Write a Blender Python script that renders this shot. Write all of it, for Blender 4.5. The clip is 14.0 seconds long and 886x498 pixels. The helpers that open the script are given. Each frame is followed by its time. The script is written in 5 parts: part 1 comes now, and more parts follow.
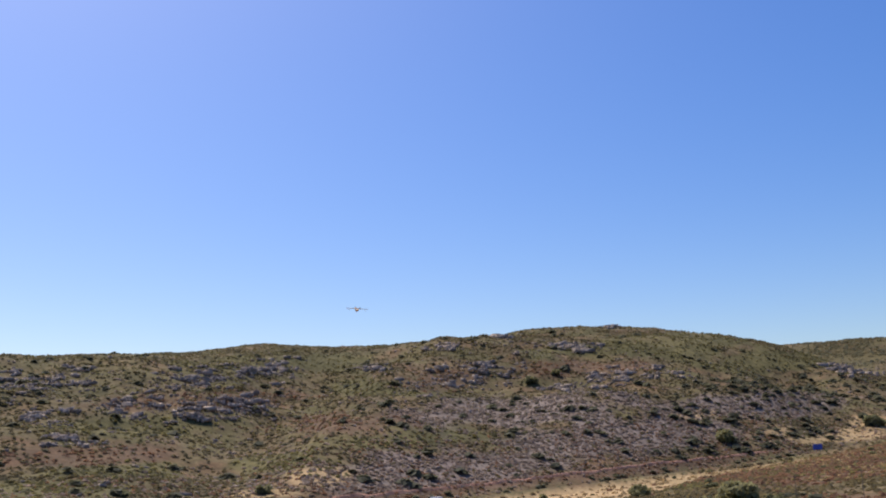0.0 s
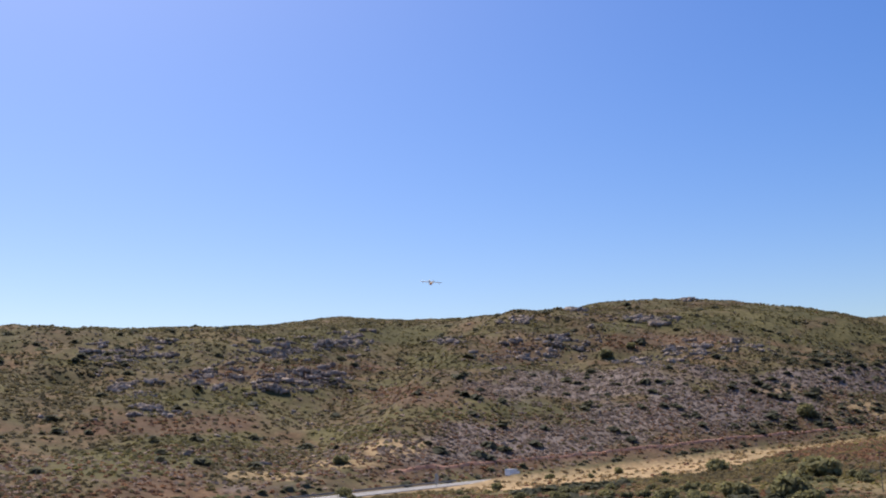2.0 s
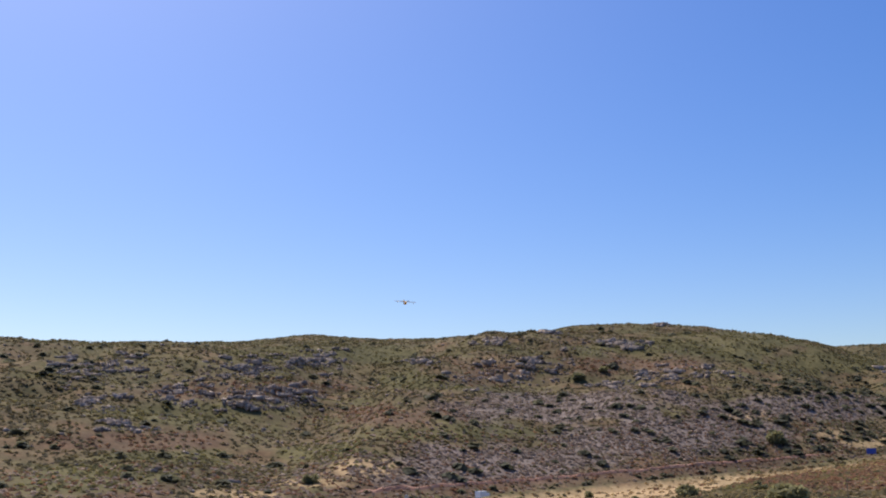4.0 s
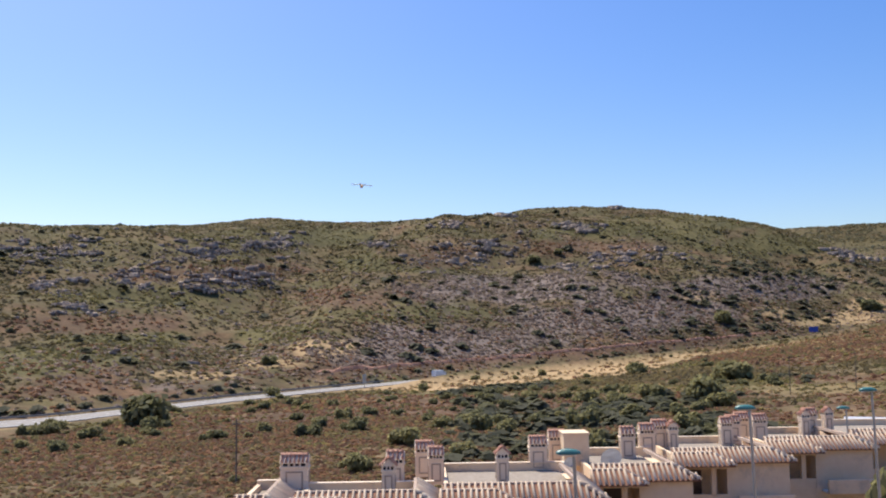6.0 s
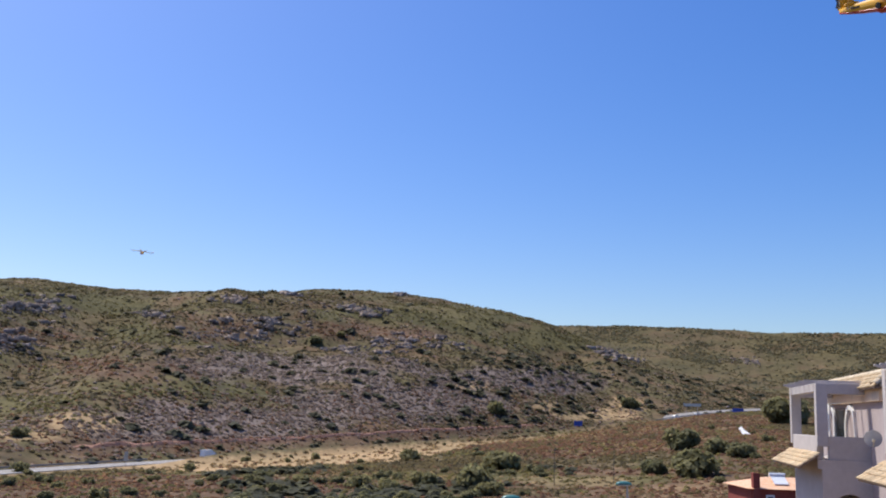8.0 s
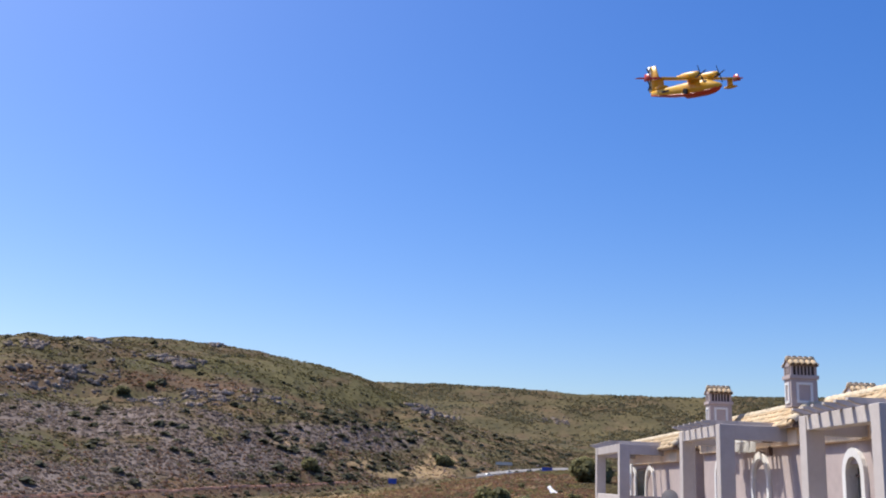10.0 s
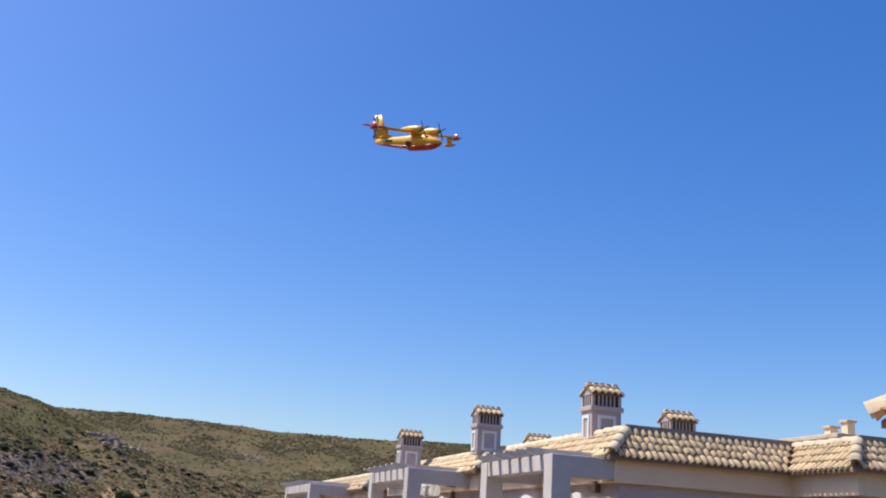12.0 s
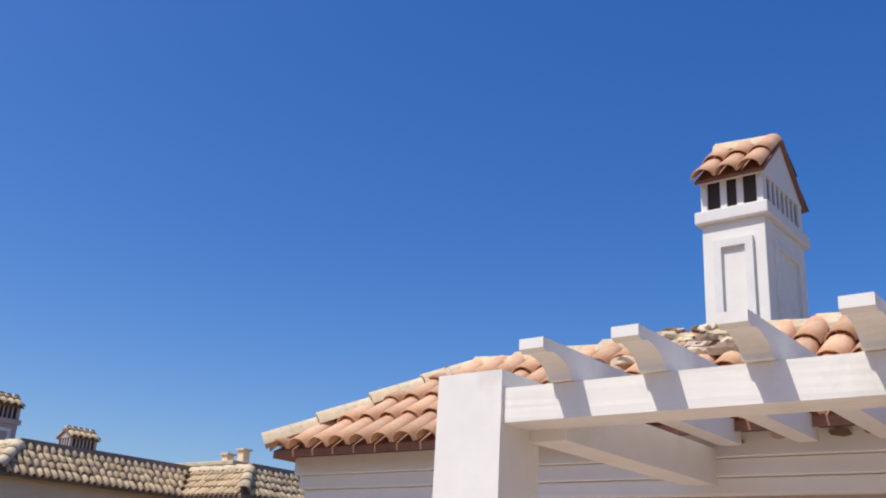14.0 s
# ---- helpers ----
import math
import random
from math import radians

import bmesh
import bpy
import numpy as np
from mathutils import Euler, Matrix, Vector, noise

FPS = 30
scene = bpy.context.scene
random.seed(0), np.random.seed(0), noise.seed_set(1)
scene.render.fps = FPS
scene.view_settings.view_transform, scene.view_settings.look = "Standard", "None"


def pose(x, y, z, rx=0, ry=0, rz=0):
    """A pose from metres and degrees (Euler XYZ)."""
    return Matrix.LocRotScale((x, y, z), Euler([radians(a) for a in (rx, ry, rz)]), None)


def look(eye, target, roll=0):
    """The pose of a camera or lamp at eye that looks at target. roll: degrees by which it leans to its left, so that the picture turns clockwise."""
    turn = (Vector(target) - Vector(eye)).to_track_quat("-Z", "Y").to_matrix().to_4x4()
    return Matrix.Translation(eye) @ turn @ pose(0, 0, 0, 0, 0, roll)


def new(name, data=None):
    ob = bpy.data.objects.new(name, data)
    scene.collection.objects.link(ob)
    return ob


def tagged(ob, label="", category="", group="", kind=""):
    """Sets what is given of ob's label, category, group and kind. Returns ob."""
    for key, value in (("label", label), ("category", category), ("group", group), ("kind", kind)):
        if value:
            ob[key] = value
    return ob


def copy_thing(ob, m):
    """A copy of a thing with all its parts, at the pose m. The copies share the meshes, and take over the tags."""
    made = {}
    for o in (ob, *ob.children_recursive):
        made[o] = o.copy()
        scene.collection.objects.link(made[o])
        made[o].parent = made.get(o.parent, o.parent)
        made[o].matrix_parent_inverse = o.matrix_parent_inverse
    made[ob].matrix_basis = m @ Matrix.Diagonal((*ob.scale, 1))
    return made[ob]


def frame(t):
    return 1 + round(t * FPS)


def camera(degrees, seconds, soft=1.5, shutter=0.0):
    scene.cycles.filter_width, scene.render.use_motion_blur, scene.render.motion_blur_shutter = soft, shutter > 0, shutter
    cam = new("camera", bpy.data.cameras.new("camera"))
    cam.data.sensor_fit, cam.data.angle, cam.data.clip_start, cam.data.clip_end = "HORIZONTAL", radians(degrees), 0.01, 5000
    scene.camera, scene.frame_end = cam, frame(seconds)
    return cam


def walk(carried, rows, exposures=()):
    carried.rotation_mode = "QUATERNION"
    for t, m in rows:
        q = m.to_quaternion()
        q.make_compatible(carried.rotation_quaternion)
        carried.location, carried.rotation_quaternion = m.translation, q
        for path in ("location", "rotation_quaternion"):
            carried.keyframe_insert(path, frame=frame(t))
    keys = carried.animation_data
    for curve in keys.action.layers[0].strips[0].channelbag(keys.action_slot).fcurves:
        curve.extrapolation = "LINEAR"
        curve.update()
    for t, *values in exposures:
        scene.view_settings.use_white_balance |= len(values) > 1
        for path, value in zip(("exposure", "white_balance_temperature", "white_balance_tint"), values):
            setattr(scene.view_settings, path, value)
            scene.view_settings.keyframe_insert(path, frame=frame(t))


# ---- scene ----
EYE = 16.0          # the eye over the valley's datum
cam = camera(49.6, 14.0, 2.0)
PATH = [
    (0.0, pose(0, 0, EYE, 102.08, 1.82, 2.59)),
    (0.5, pose(0, 0, EYE, 102.82, 1.05, 3.74)),
    (1.0, pose(0, 0, EYE, 101.31, 1.42, 7.62)),
    (1.5, pose(0, 0, EYE, 100.59, 0.61, 6.68)),
    (2.0, pose(0, 0, EYE, 100.60, 1.35, 6.96)),
    (2.5, pose(0, 0, EYE, 101.18, 1.38, 6.16)),
    (2.7, pose(0, 0, EYE, 101.47, 1.19, 5.74)),
    (4.8, pose(0, 0, EYE, 101.78, -0.10, 4.95)),
    (5.0, pose(0, 0, EYE, 100.80, 0.14, 4.38)),
    (5.5, pose(0, 0, EYE, 95.85, 0.46, 3.62)),
    (6.0, pose(0, 0, EYE, 94.79, 0.73, 2.71)),
    (6.5, pose(0, 0, EYE, 94.63, 0.96, 1.02)),
    (7.0, pose(0, 0, EYE, 96.20, 0.85, -1.11)),
    (7.5, pose(0, 0, EYE, 98.34, 0.09, -5.81)),
    (8.0, pose(0, 0, EYE, 99.80, -1.85, -10.44)),
    (8.2, pose(0, 0, EYE, 101.33, -2.27, -13.74)),
    (10.3, pose(0, 0, EYE, 104.01, -2.88, -23.45)),
    (10.5, pose(0, 0, EYE, 104.38, -3.37, -25.58)),
    (11.0, pose(0, 0, EYE, 104.58, -3.49, -29.45)),
    (11.5, pose(0, 0, EYE, 105.00, -3.46, -33.12)),
    (12.0, pose(0, 0, EYE, 106.62, -3.56, -39.25)),
    (12.5, pose(0, 0, EYE, 106.76, -3.99, -45.93)),
    (13.0, pose(0, 0, EYE, 108.78, -4.01, -57.42)),
    (13.5, pose(0, 0, EYE, 110.27, -3.89, -69.29)),
    (14.0, pose(0, 0, EYE, 109.93, -3.13, -73.54)),
]
walk(cam, PATH, [(0.0, 0.04, 6700, 11), (0.5, -0.13, 6600, 11), (1.0, 0.04, 6650, 11), (5.0, 0.05, 6600, 11), (5.4, 0.0, 6400, 9), (6.1, 0.3, 6750, 9), (6.7, 0.37, 6800, 9), (7.5, 0.17, 6500, 10),
                 (8.2, 0.08, 6350, 11), (10.4, 0.22, 6450, 10), (12.6, 0.22, 6500, 9), (13.2, 0.07, 6450, 10), (14.0, -0.07, 6450, 10)])

# ---- world and sun ----
SUN_AZ, SUN_EL = -42.0, 59.0     # degrees, azimuth clockwise from +y
world = bpy.data.worlds.new("sky")
scene.world = world
world.use_nodes = True
wt = world.node_tree
sky = wt.nodes.new("ShaderNodeTexSky")
sky.sky_type = "NISHITA"
sky.sun_disc = False
sky.sun_elevation, sky.sun_rotation = radians(SUN_EL), radians(SUN_AZ)
sky.air_density, sky.dust_density, sky.ozone_density, sky.altitude = 1.0, 1.6, 2.6, 100
deep = wt.nodes.new("ShaderNodeHueSaturation")      # the deep blue of clear dry air
deep.inputs["Saturation"].default_value, deep.inputs["Hue"].default_value = 1.44, 0.514
wt.links.new(sky.outputs[0], deep.inputs["Color"])
haze = wt.nodes.new("ShaderNodeMix")                # even pale veil of sunlit air over the whole sky
haze.data_type = "RGBA"
haze.inputs[0].default_value = 0.06
haze.inputs[7].default_value = (1.7, 3.1, 6.9, 1)
wt.links.new(deep.outputs[0], haze.inputs[6])
wt.links.new(haze.outputs[2], wt.nodes["Background"].inputs[0])
wt.nodes["Background"].inputs[1].default_value = 0.146
sun = new("sun", bpy.data.lights.new("sun", "SUN"))
sun.data.energy, sun.data.angle, sun.data.color = 4.75, radians(0.53), (1.0, 0.95, 0.86)
sd = Vector((math.sin(radians(SUN_AZ)) * math.cos(radians(SUN_EL)), math.cos(radians(SUN_AZ)) * math.cos(radians(SUN_EL)), math.sin(radians(SUN_EL))))
sun.matrix_world = look((0, 0, 60), Vector((0, 0, 60)) - sd)

# ---- materials ----
def nodes_of(name):
    m = bpy.data.materials.new(name)
    m.use_nodes = True
    t = m.node_tree
    return m, t, t.nodes["Principled BSDF"]


def link(t, a, b):
    t.links.new(a, b)


def ramp(t, src, stops):
    n = t.nodes.new("ShaderNodeValToRGB")
    while len(n.color_ramp.elements) < len(stops):
        n.color_ramp.elements.new(0.5)
    for e, (p, c) in zip(n.color_ramp.elements, stops):
        e.position, e.color = p, (*c, 1)
    link(t, src, n.inputs[0])
    return n.outputs[0]


def noise_node(t, scale, detail=4.0, rough=0.6, vec=None):
    n = t.nodes.new("ShaderNodeTexNoise")
    n.inputs["Scale"].default_value, n.inputs["Detail"].default_value, n.inputs["Roughness"].default_value = scale, detail, rough
    if vec is not None:
        link(t, vec, n.inputs["Vector"])
    return n.outputs[0]


def mix(t, fac, a, b, mode="MIX"):
    n = t.nodes.new("ShaderNodeMix")
    n.data_type, n.blend_type = "RGBA", mode
    for sock, v in ((n.inputs[0], fac), (n.inputs[6], a), (n.inputs[7], b)):
        if hasattr(v, "is_linked"):
            link(t, v, sock)
        else:
            sock.default_value = v if isinstance(v, float) else (*v, 1)
    return n.outputs[2]


def bump(t, height, strength, dist, bsdf):
    n = t.nodes.new("ShaderNodeBump")
    n.inputs["Strength"].default_value, n.inputs["Distance"].default_value = strength, dist
    link(t, height, n.inputs["Height"])
    link(t, n.outputs[0], bsdf.inputs["Normal"])


def surface(name, dark, light, scale=6.0, rough=0.85, relief=0.3, dist=0.01, metal=0.0, island=0.0, obj=0.0, stain=None, stain_scale=0.7):
    """A worn surface: two scales of noise between two colours, optional stains, per-piece variation."""
    m, t, b = nodes_of(name)
    co = t.nodes.new("ShaderNodeTexCoord").outputs["Object"]
    big = noise_node(t, scale * 0.18, 3, 0.55, co)
    fine = noise_node(t, scale, 6, 0.65, co)
    add = t.nodes.new("ShaderNodeMath")
    add.operation = "MULTIPLY_ADD"
    add.inputs[1].default_value = 0.5
    link(t, big, add.inputs[0])
    h = t.nodes.new("ShaderNodeMath")
    h.operation = "MULTIPLY"
    h.inputs[1].default_value = 0.5
    link(t, fine, h.inputs[0])
    link(t, h.outputs[0], add.inputs[2])
    col = ramp(t, add.outputs[0], [(0.34, dark), (0.66, light)])
    if stain:
        s = noise_node(t, stain_scale, 7, 0.7, co)
        sm = ramp(t, s, [(0.52, (0, 0, 0)), (0.7, (1, 1, 1))])
        col = mix(t, sm, col, stain)
    for amount, kind, out in ((island, "ShaderNodeNewGeometry", "Random Per Island"), (obj, "ShaderNodeObjectInfo", "Random")):
        if amount:
            r = t.nodes.new(kind).outputs[out]
            v = ramp(t, r, [(0.0, (1 - amount,) * 3), (1.0, (1.0, 1.0, 1.0))])
            col = mix(t, 1.0, col, v, "MULTIPLY")
    link(t, col, b.inputs["Base Color"])
    b.inputs["Roughness"].default_value, b.inputs["Metallic"].default_value = rough, metal
    if relief:
        bump(t, fine, relief, dist, b)
    return m


def plain(name, c, rough=0.5, metal=0.0):
    return surface(name, [x * 0.88 for x in c], [min(1, x * 1.06) for x in c], 3.0, rough, 0.05, 0.003, metal)


def foliage(name, dark, mid, light):
    m, t, b = nodes_of(name)
    r = t.nodes.new("ShaderNodeNewGeometry").outputs["Random Per Island"]
    col = ramp(t, r, [(0.0, dark), (0.55, mid), (1.0, light)])
    o = t.nodes.new("ShaderNodeObjectInfo").outputs["Random"]
    v = ramp(t, o, [(0.0, (0.7, 0.72, 0.7)), (1.0, (1.15, 1.1, 1.0))])
    col = mix(t, 1.0, col, v, "MULTIPLY")
    link(t, col, b.inputs["Base Color"])
    b.inputs["Roughness"].default_value = 0.75
    b.inputs["Specular IOR Level"].default_value = 0.25
    thin = t.nodes.new("ShaderNodeBsdfTranslucent")     # light passes through the leaves
    link(t, col, thin.inputs["Color"])
    both = t.nodes.new("ShaderNodeMixShader")
    both.inputs[0].default_value = 0.55
    link(t, b.outputs[0], both.inputs[1])
    link(t, thin.outputs[0], both.inputs[2])
    link(t, both.outputs[0], t.nodes["Material Output"].inputs["Surface"])
    return m


# ---- mesh helpers ----
def mesh_of(name, verts, faces, mats, mat_index=None, smooth=False):
    me = bpy.data.meshes.new(name)
    me.from_pydata(verts, [], faces)
    for m in mats if isinstance(mats, (list, tuple)) else [mats]:
        me.materials.append(m)
    if mat_index is not None:
        me.polygons.foreach_set("material_index", mat_index)
    if smooth:
        me.polygons.foreach_set("use_smooth", [True] * len(me.polygons))
    me.update()
    return me


def tri_mesh(name, V, F, mat):
    """A mesh of many triangles or quads from arrays."""
    me = bpy.data.meshes.new(name)
    k = F.shape[1]
    me.vertices.add(len(V))
    me.vertices.foreach_set("co", np.ascontiguousarray(V, dtype=np.float32).ravel())
    me.loops.add(F.size)
    me.loops.foreach_set("vertex_index", np.ascontiguousarray(F, dtype=np.int32).ravel())
    me.polygons.add(len(F))
    me.polygons.foreach_set("loop_start", np.arange(0, F.size, k, dtype=np.int32))
    me.materials.append(mat)
    me.update(calc_edges=True)
    return me


def part(name, bm, material, parent, label=""):
    me = bpy.data.meshes.new(name)
    bm.normal_update()
    bm.to_mesh(me)
    bm.free()
    me.materials.append(material)
    ob = new(name, me)
    ob.parent = parent
    return tagged(ob, label)


def share(name, me, parent, m):
    ob = new(name, me)
    ob.parent = parent
    ob.matrix_local = m
    return ob


def empty(name, m, label, category, group="", kind=""):
    ob = new(name)
    ob.empty_display_size = 0.3
    ob.matrix_world = m
    return tagged(ob, label, category, group, kind)


def add_box(bm, x0, y0, z0, x1, y1, z1, bevel=0.0):
    r = bmesh.ops.create_cube(bm, size=1.0)
    for v in r["verts"]:
        v.co = ((x0 + x1) / 2 + v.co.x * (x1 - x0), (y0 + y1) / 2 + v.co.y * (y1 - y0), (z0 + z1) / 2 + v.co.z * (z1 - z0))
    if bevel:
        es = list({e for v in r["verts"] for e in v.link_edges})
        bmesh.ops.bevel(bm, geom=es, offset=bevel, segments=2, affect="EDGES", profile=0.5)
    return bm


def box(x0, y0, z0, x1, y1, z1, bevel=0.0):
    return add_box(bmesh.new(), x0, y0, z0, x1, y1, z1, bevel)


def prism(points, axis_vec, bm=None):
    """A solid from a planar outline, pushed along a vector."""
    bm = bm or bmesh.new()
    a = [bm.verts.new(p) for p in points]
    c = [bm.verts.new(Vector(p) + Vector(axis_vec)) for p in points]
    n = len(a)
    bm.faces.new(a)
    bm.faces.new(c[::-1])
    for i in range(n):
        bm.faces.new((a[i], c[i], c[(i + 1) % n], a[(i + 1) % n]))
    bmesh.ops.recalc_face_normals(bm, faces=bm.faces[:])
    return bm


def tube(bm, a, b, r0, r1, seg=8):
    a, b = Vector(a), Vector(b)
    d = b - a
    r = bmesh.ops.create_cone(bm, cap_ends=True, segments=seg, radius1=r0, radius2=r1, depth=d.length)
    m = Matrix.Translation((a + b) / 2) @ d.to_track_quat("Z", "Y").to_matrix().to_4x4()
    for v in r["verts"]:
        v.co = m @ v.co
    return bm


# ---- the land: heights by bearing (degrees from +y, clockwise) and distance ----
def lattice(x, y, seed):
    """Smooth value noise, 0 to 1, on arrays."""
    xi, yi = np.floor(x).astype(np.int64), np.floor(y).astype(np.int64)
    xf, yf = x - xi, y - yi
    xf, yf = xf * xf * (3 - 2 * xf), yf * yf * (3 - 2 * yf)

    def rnd(i, j):
        n = (i * 374761393 + j * 668265263 + seed * 974634777) & 0x7FFFFFFF
        n = ((n ^ (n >> 13)) * 1274126177) & 0x7FFFFFFF
        return ((n ^ (n >> 16)) & 0xFFFF) / 65535.0
    a, b, c, d = rnd(xi, yi), rnd(xi + 1, yi), rnd(xi, yi + 1), rnd(xi + 1, yi + 1)
    return (a * (1 - xf) + b * xf) * (1 - yf) + (c * (1 - xf) + d * xf) * yf


def fbm(x, y, seed, octaves=4):
    s, a, n = 0.0, 0.5, 0.0
    for o in range(octaves):
        s, n = s + a * lattice(x * 2 ** o, y * 2 ** o, seed + o), n + a
        a *= 0.5
    return s / n


def curve(b, xs, ys):
    """Smooth curve through a few knots."""
    k = np.array([-1.5, -0.75, 0, 0.75, 1.5])
    return sum(np.interp(b + d, xs, ys) for d in k) / len(k)


tan = lambda deg: np.tan(np.radians(deg))
ROAD_B = [-60, -25, -13.7, -7, 6, 18, 25, 29, 40, 70]
ROAD_R = [150, 185, 225, 255, 330, 430, 520, 600, 700, 900]
ROAD_EL = [-5.6, -4.75, -3.8, -3.28, -2.2, -0.9, 0.45, 0.78, 0.9, 1.0]
NEAR_B = [-60, -26, -20, -17, -13.7, -11.8, -8.5, -3.8, -0.4, 1.3, 4.4, 7.7, 10, 13, 16.5, 19.2, 20.6, 24, 27, 29.3, 36, 60]
NEAR_EL = [5.6, 6.1, 6.18, 6.32, 6.66, 6.74, 6.47, 6.47, 6.48, 6.7, 6.94, 7.0, 6.76, 6.38, 5.66, 4.63, 3.95, 2.83, 2.14, 1.8, 1.5, 1.5]
FAR_B = [-60, 0, 14, 17, 22.4, 25.8, 30, 36, 42, 60, 90]
FAR_EL = [4.0, 4.0, 5.2, 5.46, 5.47, 5.3, 5.08, 5.18, 5.16, 5.0, 4.0]


def smooth(x):
    x = np.clip(x, 0, 1)
    return x * x * (3 - 2 * x)


def road_at(b):
    r = curve(b, ROAD_B, ROAD_R)
    return r, r * tan(curve(b, ROAD_B, ROAD_EL))


def land(b, r):
    """Ground height in metres, for arrays of bearing and distance."""
    x, y = r * np.sin(np.radians(b)), r * np.cos(np.radians(b))
    rr, zr = road_at(b)
    rn = np.interp(b, [-60, -10, 10, 30, 60], [640, 760, 720, 760, 900])
    zn = rn * tan(curve(b, NEAR_B, NEAR_EL))
    rf = 1500.0
    zf = rf * tan(curve(b, FAR_B, FAR_EL))
    near0 = np.interp(b, [-60, 24, 36, 60], [-14.5, -13.8, -12.0, -9.0])
    z0 = near0 + (zr - near0) * smooth((r - 70) / (rr - 78))
    # the cut and its bank behind the road
    s = np.clip((r - rr - 7) / (rn - rr - 7), 0, 1)
    z1 = zr + (zn - zr) * (0.62 * s + 0.38 * np.sin(s * np.pi / 2))
    s2 = np.clip((r - rn) / (rf - rn), 0, 1)
    z2 = zn + (zf - zn) * s2 - np.sin(s2 * np.pi) * (26 + 0.12 * np.abs(zf - zn))
    s3 = np.clip((r - rf) / 2400, 0, 1)
    z3 = zf * (1 - smooth(s3)) - 20 * smooth(s3)
    z = np.where(r < rr, z0, np.where(r < rn, z1, np.where(r < rf, z2, z3)))
    # gullies and knolls on the hill, small unevenness in the fields
    up = smooth((r - rr - 10) / 120)
    mid = up * (0.35 + 0.65 * np.sin(np.pi * np.clip((r - rr) / (rn - rr), 0, 1)) ** 0.8)
    z = z + (fbm(x / 120, y / 120, 3) - 0.5) * 26 * mid + (fbm(x / 28, y / 28, 9, 3) - 0.5) * 5.0 * mid
    z = z + (fbm(x / 9, y / 9, 21, 3) - 0.5) * (0.5 + 1.5 * up) * smooth((np.abs(r - rr) - 7) / 8) * smooth((r - 45) / 40)
    # the spur that runs up to the summit, with a hollow on its far side, and a shallower fold further on
    up2 = np.sin(np.pi * np.clip((r - rr - 20) / (rn - rr - 20), 0, 1)) ** 0.8 * smooth((0.9 - (r - rr) / (rn - rr)) / 0.25)
    crest = np.interp((r - rr) / (rn - rr), [0.0, 0.25, 0.5, 0.75, 1.0], [-11.0, -8.2, -5.0, -2.0, 1.3]) + (fbm(x / 60, y / 60, 14, 2) - 0.5) * 2.5
    off = b - crest
    z = z + up2 * (9.0 * np.exp(-(np.maximum(off, 0) / 6.0) ** 2) * smooth((off + 2.2) / 2.4) - 12.0 * np.exp(-((off + 5.5) / 3.6) ** 2))
    z = z - up2 * 7.0 * np.exp(-((b - 20.5 + 6.0 * (r - rr) / (rn - rr)) / 2.2) ** 2)
    # ledges of the outcrops
    ledge = fbm(x / 70 + z / 40, y / 70 + z / 40, 17, 2) * 14
    z = z + up2 * 2.4 * (np.abs((ledge % 2.0) - 1.0) - 0.5) * smooth((r - rr - 130) / 80)
    # the grassy bank that hides the road's middle stretch
    z = z + 2.2 * np.exp(-((r - rr + 12) / 5.0) ** 2) * smooth((b + 7) / 6) * smooth((23.5 - b) / 2.5)
    z = z - 6.0 * np.exp(-((r - rr + 26) / 16.0) ** 2) * smooth((b - 22.5) / 2)
    return z + EYE


def place(b, r):
    b, r = np.asarray(b, float), np.asarray(r, float)
    return np.stack([r * np.sin(np.radians(b)), r * np.cos(np.radians(b)), land(b, r)], -1)


def spot(b, el):
    """Where the sight line of a bearing and an elevation meets the land."""
    r = np.geomspace(70, 1700, 1500)
    z = land(np.full_like(r, b), r) - EYE
    hit = np.nonzero(z >= r * tan(el))[0]
    i = hit[0] if len(hit) else len(r) - 1
    return float(r[i])


def bearing_of(x, y):
    return math.degrees(math.atan2(x, y))


# patches of cover on the slope: bearing, elevation and half-sizes in degrees
GREEN_AT = [(-24.0, -1.5, 4.5, 0.9), (-20.0, 2.0, 4.6, 0.7), (-11.5, -0.2, 3.6, 0.7), (-20.5, -0.4, 5.0, 0.6), (9.7, 5.6, 7.5, 0.7), (16.0, 4.5, 5.0, 0.6), (-3.8, 1.2, 4.5, 0.5), (-5.5, 4.0, 4.0, 0.6), (-12.0, 5.6, 7.0, 0.5)]
GREY_AT = [(-3.2, -1.0, 8.0, 1.2), (2.9, 2.4, 7.5, 0.9), (8.9, 0.5, 6.5, 1.3), (-15.9, -3.3, 5.1, 0.4), (15.0, 2.2, 5.0, 0.8)]
BARE_AT = [(-9.8, -0.9, 2.6, 0.5), (-13.1, -1.8, 3.0, 0.38), (-17.8, -2.6, 3.4, 0.28), (16.5, 0.8, 1.5, 0.42), (18.9, 0.25, 2.4, 0.32), (21.3, 1.0, 1.3, 0.45), (12.1, 1.7, 1.2, 0.22)]
BROWN_AT = [(-22.3, 0.5, 5.0, 0.5), (-8.5, 2.1, 4.6, 0.6), (-1.8, 4.3, 3.6, 0.5), (-24.0, -3.0, 4.1, 0.5), (-16.9, 3.4, 6.0, 0.5), (6.0, 4.6, 4.0, 0.4), (-7.5, -2.6, 5.0, 0.3)]


